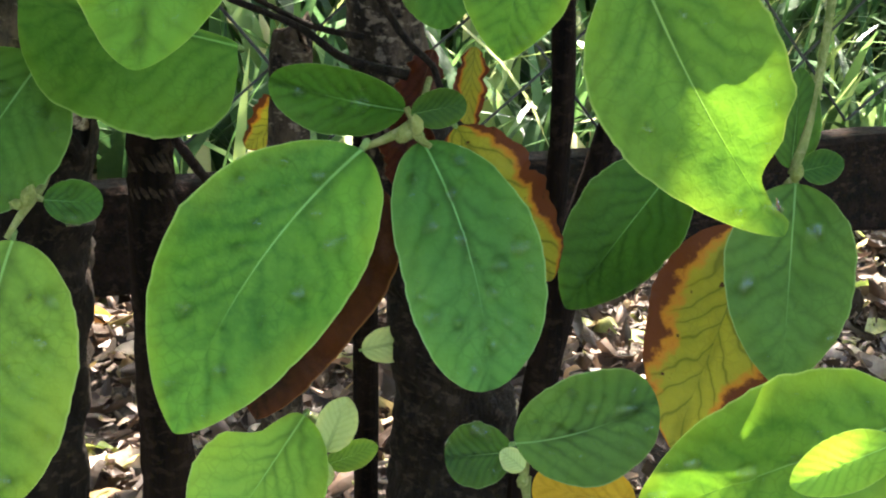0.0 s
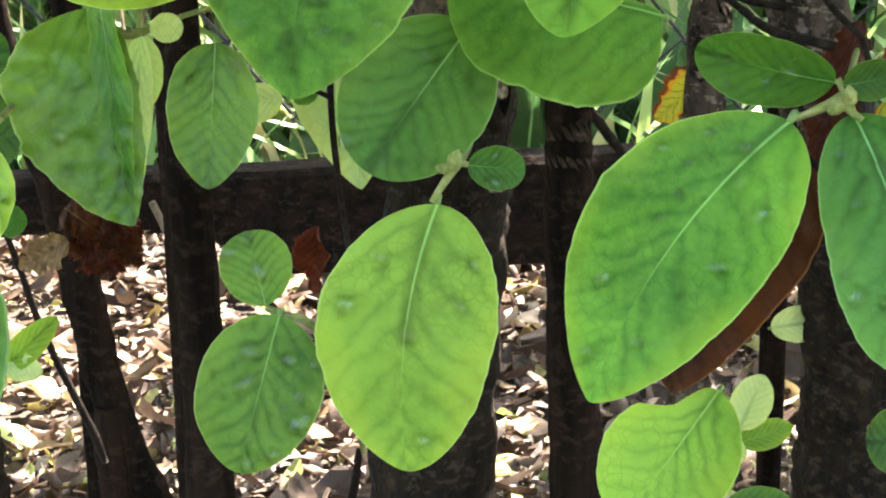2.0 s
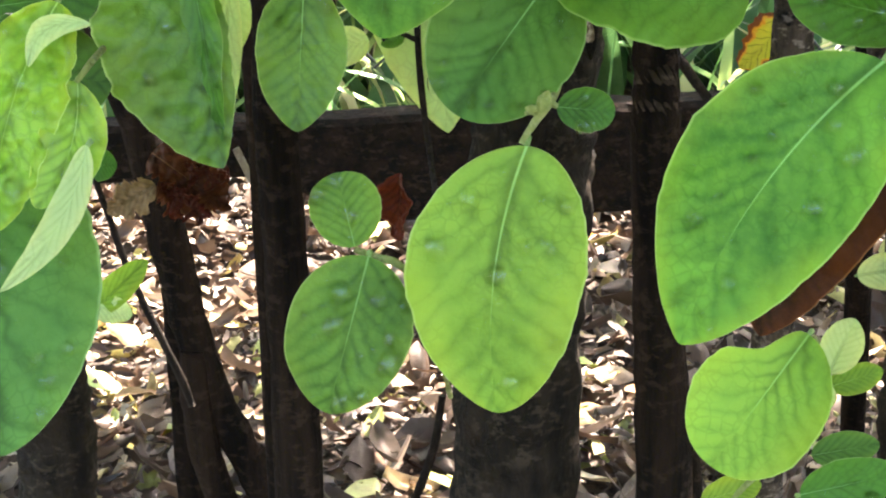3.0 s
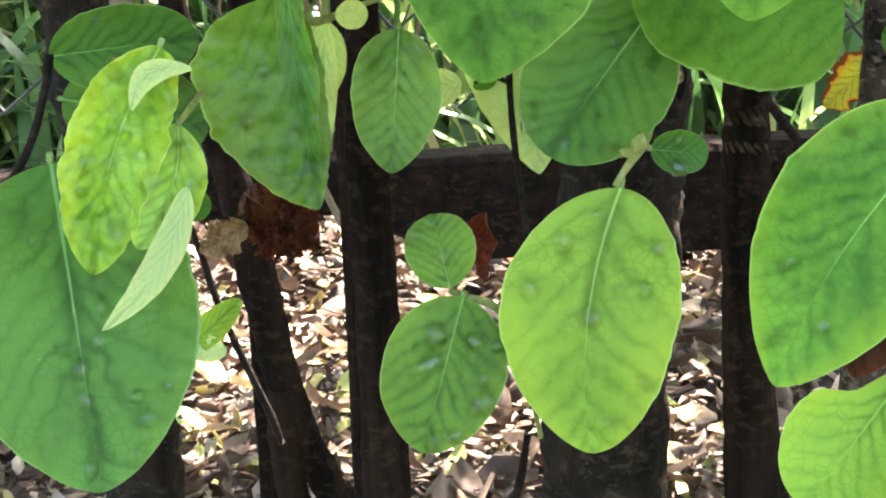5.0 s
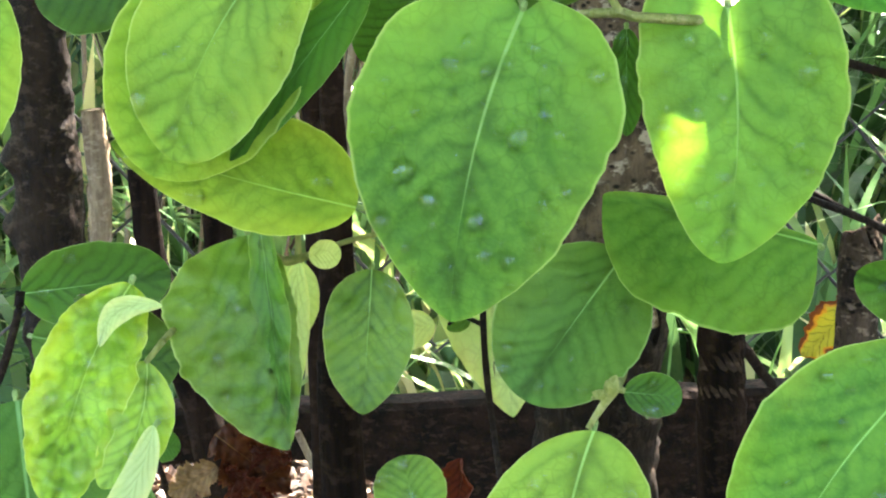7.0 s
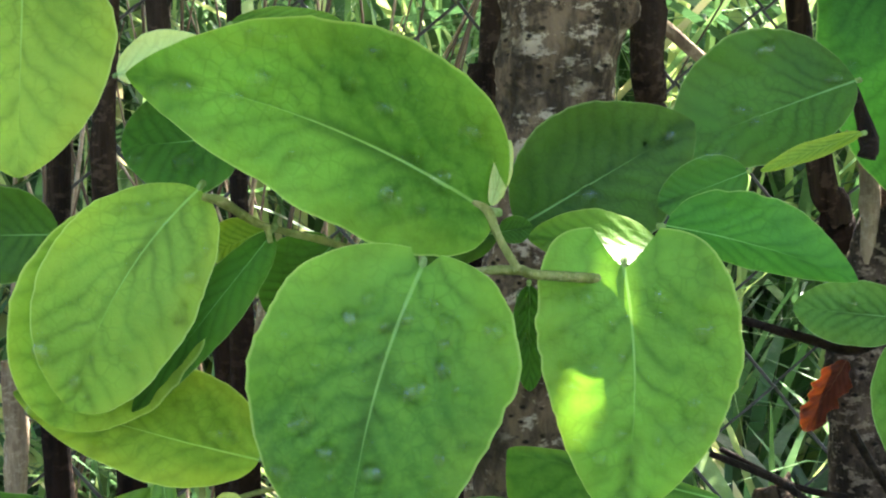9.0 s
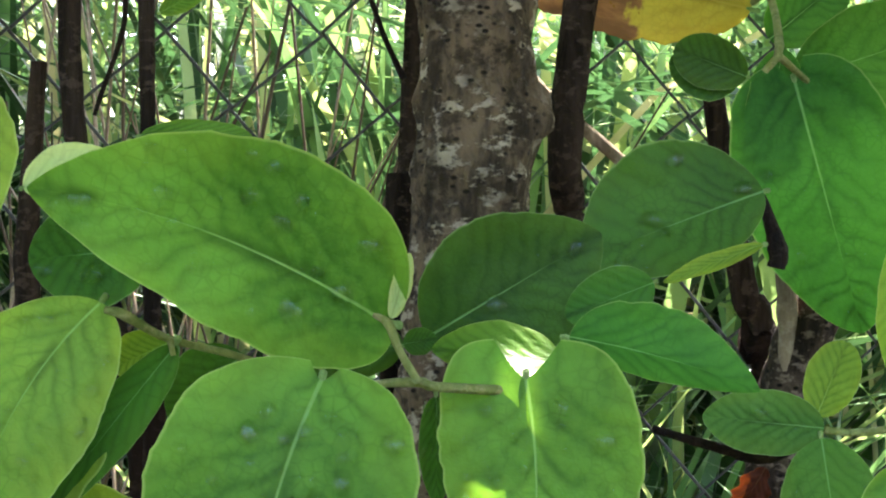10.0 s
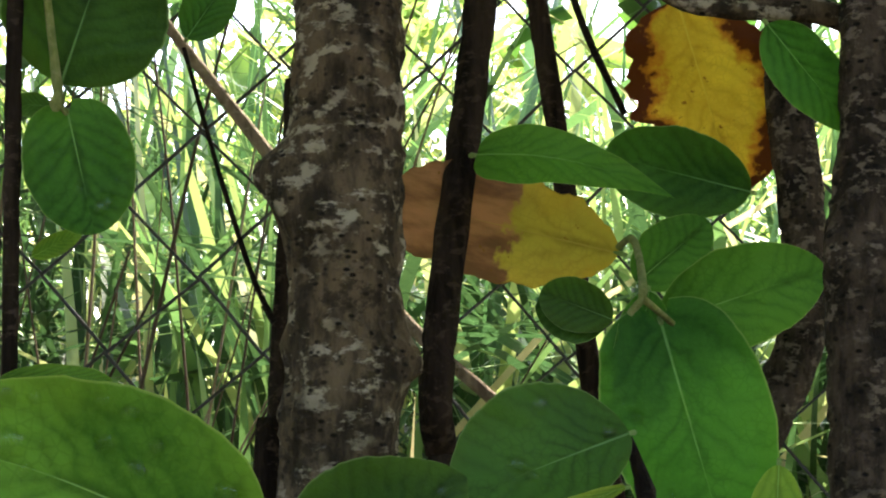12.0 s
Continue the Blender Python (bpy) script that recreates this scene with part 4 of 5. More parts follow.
shoot_pair = shoot("quince shoot with two broad wet green leaves and a bud")
stem(shoot_pair, [(0.1408, 0.3931, 0.3570, 0.0017), (0.1431, 0.3916, 0.3538, 0.0009), (0.1451, 0.3905, 0.3524, 0.0007)])
stem(shoot_pair, [(0.1408, 0.3931, 0.3570, 0.0016), (0.1364, 0.3940, 0.3545, 0.0011), (0.1294, 0.3955, 0.3512, 0.0007)])
stem(shoot_pair, [(0.1407, 0.3928, 0.3557, 0.0020), (0.1459, 0.4070, 0.3541, 0.0015), (0.1622, 0.4540, 0.3467, 0.0009), (0.1870, 0.5216, 0.3459, 0.0010)])
stem(shoot_pair, [(0.1412, 0.3933, 0.3582, 0.0009), (0.1398, 0.3945, 0.3612, 0.0007)])
bud(shoot_pair, (0.1344, 0.3685, 0.3628), (-0.3, -0.3, 0.9), 0.0040)
bud(shoot_pair, (0.1322, 0.3707, 0.3603), (0.5, -0.3, 0.8), 0.0043)
leaf(shoot_pair, (0.1289, 0.3933, 0.3516), (0.0821, 0.3786, 0.2900), 0.0432, (-0.17, -0.91, 0.38), LEAF_FRESH, side=0.068, bend=18, tipsharp=0.74, basep=0.6, drops=26)
leaf(shoot_pair, (0.1447, 0.3962, 0.3525), (0.1542, 0.3664, 0.2994), 0.0344, (-0.33, -0.84, 0.42), LEAF_BLUE, bend=14, side=-0.06, blunt=0.5, drops=34)
leaf(shoot_pair, (0.1437, 0.4085, 0.3573), (0.1103, 0.4105, 0.3654), 0.0180, (-0.12, -0.95, -0.27), LEAF_DARK, bend=22, blunt=0.5, drops=9)
leaf(shoot_pair, (0.1394, 0.3890, 0.3607), (0.1518, 0.3857, 0.3638), 0.0092, (-0.27, -0.94, 0.21), LEAF_DARK, bend=10, blunt=0.5, cup=0.25)

shoot_centre = shoot("quince shoot with a light green oval leaf and dark one")
stem(shoot_centre, [(0.0548, 0.4083, 0.3396, 0.0013), (0.0508, 0.4069, 0.3343, 0.0009), (0.0480, 0.4058, 0.3302, 0.0007)])
stem(shoot_centre, [(0.0542, 0.4081, 0.3389, 0.0013), (0.0596, 0.4378, 0.3343, 0.0010), (0.0654, 0.4687, 0.3337, 0.0008)])
stem(shoot_centre, [(0.0548, 0.4082, 0.3393, 0.0009), (0.0568, 0.4079, 0.3386, 0.0006)])
stem(shoot_centre, [(0.0535, 0.4080, 0.3383, 0.0011), (0.0504, 0.4174, 0.3346, 0.0006)])
bud(shoot_centre, (0.0506, 0.4024, 0.3392), (-0.8, -0.3, 0.3), 0.0032)
bud(shoot_centre, (0.0527, 0.4009, 0.3413), (0.3, -0.3, 0.9), 0.0045)
leaf(shoot_centre, (0.0494, 0.4056, 0.3298), (0.0412, 0.3868, 0.2702), 0.0419, (-0.08, -0.94, 0.32), LEAF_LITE, bend=10, side=0.066, blunt=0.62, drops=20)
leaf(shoot_centre, (0.0618, 0.4523, 0.3638), (0.0341, 0.4369, 0.3296), 0.0375, (-0.05, -0.87, 0.50), LEAF_BLUE, bend=12, blunt=0.5, drops=20)
leaf(shoot_centre, (0.0576, 0.4171, 0.3361), (0.0716, 0.4167, 0.3347), 0.0107, (0.00, -0.97, 0.24), LEAF_DARK, blunt=0.5, drops=2)

shoot_round = shoot("small quince twig with a round leaf above an oval leaf")
stem(shoot_round, [(0.0086, 0.4097, 0.3037, 0.0008), (0.0124, 0.4090, 0.3020, 0.0011), (0.0198, 0.4079, 0.2996, 0.0010), (0.0266, 0.4234, 0.2833, 0.0007), (0.0353, 0.4801, 0.2334, 0.0008)])
leaf(shoot_round, (0.0119, 0.4042, 0.3036), (0.0016, 0.3885, 0.2703), 0.0295, (0.03, -0.90, 0.43), LEAF_MID, bend=12, blunt=0.6, drops=24)
leaf(shoot_round, (0.0087, 0.4051, 0.3058), (0.0048, 0.4107, 0.3225), 0.0171, (0.01, -0.94, 0.33), LEAF_MID, blunt=0.45, drops=6)

shoot_fold = shoot("quince leaf bent under the bigger leaves with a chewed edge")
stem(shoot_fold, [(0.0901, 0.4683, 0.3760, 0.0010), (0.0970, 0.4702, 0.3928, 0.0010), (0.1036, 0.4730, 0.4140, 0.0010)])
leaf(shoot_fold, (0.1140, 0.4651, 0.3634), (0.0560, 0.4560, 0.3772), 0.0367, (-0.08, -0.85, 0.53), LEAF_MID, blunt=0.34, bend=10, bites=[(1, 0.2, 0.25, 0.35)], asym=-0.78, basep=0.34)

shoot_chewed = shoot("large quince leaf with a chewed brown tip lit by the sun")
stem(shoot_chewed, [(0.1815, 0.3623, 0.4003, 0.0008), (0.1797, 0.3652, 0.4113, 0.0010), (0.1767, 0.3698, 0.4283, 0.0011)])
leaf(shoot_chewed, (0.1795, 0.3577, 0.4009), (0.2031, 0.3240, 0.3466), 0.0423, (-0.49, -0.82, 0.31), LEAF_DEEP, bend=8, side=0.03, tipsharp=0.8, bites=[(-1, 0.86, 0.1, 0.8), (-1, 0.74, 0.08, 0.25)], drops=10)
leaf(shoot_chewed, (0.1776, 0.4188, 0.4076), (0.1703, 0.4131, 0.3682), 0.0301, (-0.30, -0.91, 0.28), LEAF_FRESH, bend=8, tipsharp=0.8, drops=4)

shoot_east = shoot("quince shoot with a dark drooping leaf and a yellowing one")
stem(shoot_east, [(0.2526, 0.4089, 0.3371, 0.0016), (0.2582, 0.4117, 0.3533, 0.0012), (0.2637, 0.4173, 0.3796, 0.0012), (0.2675, 0.4217, 0.4004, 0.0012)])
stem(shoot_east, [(0.2476, 0.4002, 0.3395, 0.0010), (0.2484, 0.3992, 0.3370, 0.0007)])
stem(shoot_east, [(0.2569, 0.4342, 0.3157, 0.0007), (0.2518, 0.4088, 0.3356, 0.0009)])
bud(shoot_east, (0.2222, 0.3543, 0.3518), (0.2, -0.3, 0.9), 0.0036)
leaf(shoot_east, (0.2457, 0.3951, 0.3384), (0.2374, 0.3773, 0.2890), 0.0336, (-0.45, -0.81, 0.37), LEAF_BLUE, bend=10, blunt=0.75, drops=4)
leaf(shoot_east, (0.2445, 0.3912, 0.3426), (0.2551, 0.3883, 0.3455), 0.0089, (-0.29, -0.92, 0.28), LEAF_DARK, blunt=0.6)
leaf(shoot_east, (0.2522, 0.4095, 0.3385), (0.2560, 0.4158, 0.3646), 0.0135, (-0.46, -0.84, 0.28), LEAF_DARK, blunt=0.7)
leaf(shoot_east, (0.2369, 0.4461, 0.3316), (0.2049, 0.4451, 0.2906), 0.0318, (-0.51, -0.73, 0.45), LEAF_DARK, tipsharp=0.75, bend=10)
leaf(shoot_east, (0.2623, 0.4423, 0.3124), (0.2314, 0.4243, 0.2536), 0.0434, (-0.36, -0.81, 0.45), LEAF_AUTUMN, tipsharp=0.8, bend=10, wave=0.03)

shoot_low = shoot("low quince shoot with small round leaves full of water")
stem(shoot_low, [(0.1643, 0.3669, 0.2764, 0.0016), (0.1646, 0.3649, 0.2701, 0.0009), (0.1653, 0.3614, 0.2599, 0.0009)])
stem(shoot_low, [(0.1609, 0.3584, 0.2811, 0.0010), (0.1619, 0.3599, 0.2868, 0.0007)])
stem(shoot_low, [(0.1604, 0.3587, 0.2810, 0.0008), (0.1588, 0.3609, 0.2867, 0.0006)])
bud(shoot_low, (0.1501, 0.3323, 0.2916), (0.2, -0.2, 0.9), 0.0032)
leaf(shoot_low, (0.1574, 0.3568, 0.2897), (0.1866, 0.3447, 0.3030), 0.0254, (-0.46, -0.83, 0.32), LEAF_BLUE, bend=14, blunt=0.45, cup=0.15, drops=12, side=0.06)
leaf(shoot_low, (0.1585, 0.3608, 0.2859), (0.1434, 0.3655, 0.2836), 0.0153, (-0.30, -0.87, 0.39), LEAF_DARK, blunt=0.45, cup=0.12, drops=4)
leaf(shoot_low, (0.1590, 0.3545, 0.2841), (0.1543, 0.3575, 0.2880), 0.0057, (-0.25, -0.91, 0.33), LEAF_PALE, blunt=0.6)
leaf(shoot_low, (0.1969, 0.3729, 0.2623), (0.1729, 0.3830, 0.2668), 0.0189, (-0.26, -0.89, 0.39), LEAF_ORANGE, blunt=0.5, wave=0.02)

shoot_corner = shoot("broad quince leaf with a small folded leaf lit by the sun")
stem(shoot_corner, [(0.2243, 0.2999, 0.3122, 0.0009), (0.2307, 0.2959, 0.3069, 0.0011), (0.2319, 0.2900, 0.2901, 0.0011)])
leaf(shoot_corner, (0.2243, 0.3001, 0.3128), (0.1645, 0.3055, 0.2938), 0.0371, (-0.12, -0.96, 0.25), LEAF_FRESH, bend=14, blunt=0.7, drops=12)
leaf(shoot_corner, (0.2073, 0.2797, 0.3170), (0.1873, 0.2844, 0.3078), 0.0115, (-0.35, -0.83, 0.44), LEAF_LITE, cup=0.5, blunt=0.6)

shoot_pale = shoot("low quince shoot with a chewed pale leaf and tiny leaves")
stem(shoot_pale, [(0.1251, 0.4191, 0.2542, 0.0006), (0.1298, 0.4226, 0.2653, 0.0007), (0.1256, 0.4251, 0.2724, 0.0006)])
stem(shoot_pale, [(0.1277, 0.4281, 0.2502, 0.0007), (0.1186, 0.4249, 0.2389, 0.0008), (0.1065, 0.4219, 0.2275, 0.0009), (0.1032, 0.4183, 0.2162, 0.0010)])
leaf(shoot_pale, (0.1210, 0.4115, 0.2782), (0.0951, 0.3981, 0.2492), 0.0332, (-0.11, -0.85, 0.51), LEAF_LITE, blunt=0.45, bend=8, bites=[(1, 0.15, 0.18, 0.5)])
leaf(shoot_pale, (0.1271, 0.4127, 0.2672), (0.1338, 0.4167, 0.2801), 0.0106, (-0.23, -0.89, 0.40), LEAF_PALE, cup=0.6)
leaf(shoot_pale, (0.1296, 0.4207, 0.2598), (0.1436, 0.4213, 0.2639), 0.0080, (-0.08, -0.90, 0.44), LEAF_LITE)
leaf(shoot_pale, (0.1289, 0.4212, 0.2612), (0.1251, 0.4191, 0.2542), 0.0088, (-0.23, -0.88, 0.40), LEAF_YELLOW)
leaf(shoot_pale, (0.1201, 0.4260, 0.2424), (0.1306, 0.4268, 0.2467), 0.0069, (-0.10, -0.88, 0.46), LEAF_LITE)
leaf(shoot_pale, (0.1274, 0.4243, 0.2388), (0.1453, 0.4242, 0.2417), 0.0096, (-0.06, -0.89, 0.45), LEAF_BLUE)
leaf(shoot_pale, (0.1193, 0.4035, 0.2380), (0.1450, 0.4037, 0.2434), 0.0129, (-0.07, -0.88, 0.48), LEAF_DARK, drops=4)
leaf(shoot_pale, (0.0983, 0.4222, 0.2272), (0.1140, 0.4228, 0.2318), 0.0090, (-0.09, -0.88, 0.47), LEAF_LITE)

shoot_dry = shoot("quince shoot with curled dead brown and yellow leaves")
stem(shoot_dry, [(0.1782, 0.4933, 0.3515, 0.0010), (0.1824, 0.4887, 0.3386, 0.0010), (0.1883, 0.4850, 0.3324, 0.0008)], STICK_DARK)
stem(shoot_dry, [(0.1600, 0.5046, 0.3773, 0.0013), (0.1692, 0.4984, 0.3610, 0.0012), (0.1782, 0.4933, 0.3515, 0.0010)], STICK_DARK)
leaf(shoot_dry, (0.1418, 0.4248, 0.3344), (0.1079, 0.4093, 0.2790), 0.0410, (-0.17, -0.91, 0.38), LEAF_BROWN, wave=0.06, bend=10, tipsharp=0.8, quilt=2, side=0.1)
leaf(shoot_dry, (0.1776, 0.4686, 0.3389), (0.1944, 0.4308, 0.3038), 0.0265, (-0.48, -0.71, 0.53), LEAF_AUTUMN, wave=0.08, bend=14, ragged=0.16)
leaf(shoot_dry, (0.1813, 0.5039, 0.3547), (0.1685, 0.4977, 0.3145), 0.0160, (-0.26, -0.93, 0.27), LEAF_BROWN, wave=0.2, quilt=3, ragged=0.5)
leaf(shoot_dry, (0.1933, 0.5003, 0.3560), (0.1898, 0.4948, 0.3301), 0.0101, (-0.30, -0.91, 0.28), LEAF_AUTUMN, wave=0.1, ragged=0.4)
leaf(shoot_dry, (0.2324, 0.8843, 0.2617), (0.2053, 0.8858, 0.2333), 0.0258, (-0.21, -0.96, 0.20), LEAF_AUTUMN, wave=0.12, ragged=0.4)

shoot_bud = shoot("quince twig with a yellow bud leaf and two crumpled hanging leaves")
stem(shoot_bud, [(-0.0191, 0.4571, 0.3625, 0.0010), (-0.0250, 0.4570, 0.3611, 0.0013), (-0.0301, 0.4574, 0.3633, 0.0010), (-0.0338, 0.4577, 0.3655, 0.0007)])
stem(shoot_bud, [(-0.0204, 0.4670, 0.3604, 0.0009), (-0.0108, 0.4674, 0.3641, 0.0007), (-0.0012, 0.4676, 0.3665, 0.0007)])
stem(shoot_bud, [(-0.0227, 0.4669, 0.3601, 0.0010), (-0.0228, 0.4679, 0.3674, 0.0009), (-0.0242, 0.4710, 0.3957, 0.0010)])
leaf(shoot_bud, (-0.0347, 0.4560, 0.3680), (-0.0240, 0.4368, 0.3164), 0.0339, (0.05, -0.91, 0.41), LEAF_BLISTER, bend=16, wave=0.03, tipsharp=0.75, asym=0.5, basep=0.45, drops=6, quilt=2.2, ragged=0.1)
leaf(shoot_bud, (-0.0316, 0.4516, 0.3728), (-0.0241, 0.4371, 0.3229), 0.0126, (-0.61, -0.77, 0.18), LEAF_BLISTER, wave=0.03, quilt=2.2, drops=5, tipsharp=0.9, ragged=0.1)
leaf(shoot_bud, (-0.0031, 0.4565, 0.3589), (-0.0056, 0.4452, 0.3233), 0.0233, (0.04, -0.94, 0.35), LEAF_BLISTER, wave=0.04, bend=10, blunt=0.7, drops=6, quilt=1.4)
leaf(shoot_bud, (-0.0230, 0.4718, 0.3584), (-0.0261, 0.4641, 0.3154), 0.0113, (-0.58, -0.78, 0.22), LEAF_YELLOW, wave=0.02)
leaf(shoot_bud, (-0.0256, 0.4768, 0.3583), (-0.0232, 0.4734, 0.3372), 0.0137, (0.07, -0.97, 0.23), LEAF_YELLOW, wave=0.03)
leaf(shoot_bud, (-0.0191, 0.4522, 0.3634), (-0.0108, 0.4522, 0.3638), 0.0075, (0.00, -0.99, 0.17), LEAF_YELLOW, blunt=0.5)

shoot_yellow = shoot("thin dark twig with a pale yellow-green leaf")
stem(shoot_yellow, [(0.0264, 0.4997, 0.3664, 0.0010), (0.0268, 0.4952, 0.3478, 0.0010), (0.0277, 0.4888, 0.3248, 0.0010), (0.0314, 0.4792, 0.2943, 0.0009)], STICK_DARK)
stem(shoot_yellow, [(0.0269, 0.4921, 0.3363, 0.0008), (0.0212, 0.4931, 0.3385, 0.0006), (0.0172, 0.4926, 0.3363, 0.0005)], STICK_DARK)
leaf(shoot_yellow, (0.0246, 0.5092, 0.3771), (0.0354, 0.4883, 0.3106), 0.0337, (-0.06, -0.93, 0.35), LEAF_YELLOW, bend=8, tipsharp=0.8)
leaf(shoot_yellow, (0.0135, 0.4933, 0.3364), (-0.0023, 0.4928, 0.3325), 0.0111, (0.00, -0.98, 0.21), LEAF_YELLOW, blunt=0.7)
leaf(shoot_yellow, (0.0234, 0.4926, 0.3373), (0.0168, 0.4923, 0.3352), 0.0041, (-0.00, -0.98, 0.21), LEAF_MID)
leaf(shoot_yellow, (0.0259, 0.4936, 0.3417), (0.0204, 0.4949, 0.3455), 0.0054, (-0.09, -0.97, 0.24), LEAF_PALE)

shoot_crinkle = shoot("quince shoot with crinkled yellow-green leaves showing pale undersides")
stem(shoot_crinkle, [(-0.0979, 0.4761, 0.3498, 0.0014), (-0.0994, 0.4746, 0.3409, 0.0012), (-0.1055, 0.4712, 0.3230, 0.0012), (-0.1180, 0.4675, 0.3054, 0.0014)], STICK_DARK)
stem(shoot_crinkle, [(-0.0517, 0.4149, 0.3493, 0.0008), (-0.0555, 0.4141, 0.3446, 0.0006)])
stem(shoot_crinkle, [(-0.0517, 0.4149, 0.3493, 0.0008), (-0.0533, 0.4547, 0.3448, 0.0009)])
leaf(shoot_crinkle, (-0.0590, 0.4180, 0.3627), (-0.0750, 0.3973, 0.3132), 0.0234, (0.21, -0.92, 0.32), LEAF_CRINKLE, wave=0.07, quilt=5.0, ragged=0.1, bend=14, side=0.06, drops=14)
leaf(shoot_crinkle, (-0.0506, 0.4088, 0.3596), (-0.0638, 0.4005, 0.3517), 0.0063, (0.15, -0.79, 0.60), LEAF_PALE, side=0.26)
leaf(shoot_crinkle, (-0.0552, 0.4141, 0.3448), (-0.0640, 0.3986, 0.3188), 0.0158, (0.23, -0.86, 0.46), LEAF_CRINKLE, wave=0.03, quilt=1.8, side=-0.1, drops=5)
leaf(shoot_crinkle, (-0.0523, 0.4033, 0.3323), (-0.0723, 0.3897, 0.3018), 0.0082, (-0.04, -0.90, 0.44), LEAF_PALE, side=-0.1, tipsharp=0.8)
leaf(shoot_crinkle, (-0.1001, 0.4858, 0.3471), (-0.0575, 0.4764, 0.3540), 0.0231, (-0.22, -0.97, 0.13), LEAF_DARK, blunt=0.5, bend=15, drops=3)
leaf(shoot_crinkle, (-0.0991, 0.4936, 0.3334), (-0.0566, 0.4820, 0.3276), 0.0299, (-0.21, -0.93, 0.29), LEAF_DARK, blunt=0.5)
leaf(shoot_crinkle, (-0.0901, 0.4319, 0.3310), (-0.0762, 0.3953, 0.2581), 0.0598, (0.17, -0.86, 0.48), LEAF_BLUE, bend=10, blunt=0.65, drops=26)
leaf(shoot_crinkle, (-0.0688, 0.5066, 0.2979), (-0.0603, 0.5064, 0.2975), 0.0096, (0.00, -0.96, 0.28), LEAF_DARK)
leaf(shoot_crinkle, (-0.0690, 0.4924, 0.2565), (-0.0521, 0.4967, 0.2716), 0.0091, (0.04, -0.97, 0.24), LEAF_LITE)
leaf(shoot_crinkle, (-0.0688, 0.4934, 0.2596), (-0.0566, 0.4918, 0.2564), 0.0083, (-0.02, -0.92, 0.39), LEAF_PALE)

shoot_top = shoot("quince branch with large wet leaves hanging from a pale twig")
stem(shoot_top, [(0.0959, 0.4188, 0.4233, 0.0013), (0.0590, 0.3915, 0.4257, 0.0011), (0.0522, 0.3919, 0.4269, 0.0012), (0.0412, 0.3929, 0.4263, 0.0008), (0.0320, 0.3936, 0.4258, 0.0009)])
stem(shoot_top, [(0.0518, 0.3870, 0.4271, 0.0010), (0.0475, 0.3869, 0.4343, 0.0009), (0.0451, 0.3870, 0.4399, 0.0012), (0.0418, 0.3872, 0.4419, 0.0006)])
stem(shoot_top, [(0.0319, 0.3887, 0.4255, 0.0006), (0.0304, 0.3885, 0.4304, 0.0004)])
stem(shoot_top, [(0.0771, 0.4001, 0.4263, 0.0006), (0.0784, 0.4002, 0.4224, 0.0006)])
stem(shoot_top, [(0.0318, 0.3867, 0.4258, 0.0007), (0.0310, 0.3869, 0.4243, 0.0005)])
leaf(shoot_top, (0.0306, 0.3807, 0.4275), (0.0152, 0.3646, 0.3647), 0.0548, (0.06, -0.93, 0.35), LEAF_DEEP, bend=14, side=0.05, tipsharp=0.72, basep=0.4, heart=0.07, drops=46)
leaf(shoot_top, (0.0770, 0.3991, 0.4274), (0.0758, 0.3914, 0.3718), 0.0458, (-0.15, -0.96, 0.26), LEAF_DEEP, bend=12, tipsharp=0.62, basep=0.22, heart=0.2, side=-0.05, asym=-0.06, drops=36)
leaf(shoot_top, (0.0447, 0.3871, 0.4400), (-0.0341, 0.3931, 0.4689), 0.0446, (-0.14, -0.98, -0.17), LEAF_DEEP, bend=16, side=0.065, asym=0.14, tipsharp=0.78, basep=0.36, heart=0.06, drops=30)
leaf(shoot_top, (0.0454, 0.3820, 0.4411), (0.0498, 0.3869, 0.4553), 0.0056, (0.61, -0.78, 0.15), LEAF_YELLOW)
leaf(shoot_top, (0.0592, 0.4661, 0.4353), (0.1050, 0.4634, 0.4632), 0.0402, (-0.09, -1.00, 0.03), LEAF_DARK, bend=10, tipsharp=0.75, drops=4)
leaf(shoot_top, (0.0899, 0.4189, 0.4367), (0.1355, 0.4159, 0.4241), 0.0203, (0.04, -0.86, 0.50), LEAF_SHADED, bend=25, tipsharp=0.8, quilt=0.3, asym=-0.3)
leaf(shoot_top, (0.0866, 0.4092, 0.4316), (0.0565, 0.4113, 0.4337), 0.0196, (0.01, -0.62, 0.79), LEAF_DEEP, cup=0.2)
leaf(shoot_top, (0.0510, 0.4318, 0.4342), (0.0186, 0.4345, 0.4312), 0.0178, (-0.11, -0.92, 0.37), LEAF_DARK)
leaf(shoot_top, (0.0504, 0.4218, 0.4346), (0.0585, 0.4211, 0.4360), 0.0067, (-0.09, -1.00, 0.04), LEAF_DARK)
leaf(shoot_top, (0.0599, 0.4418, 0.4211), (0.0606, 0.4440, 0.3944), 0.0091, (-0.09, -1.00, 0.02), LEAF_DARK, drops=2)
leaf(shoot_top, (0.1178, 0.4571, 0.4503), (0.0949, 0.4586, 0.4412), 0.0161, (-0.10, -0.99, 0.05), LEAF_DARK)

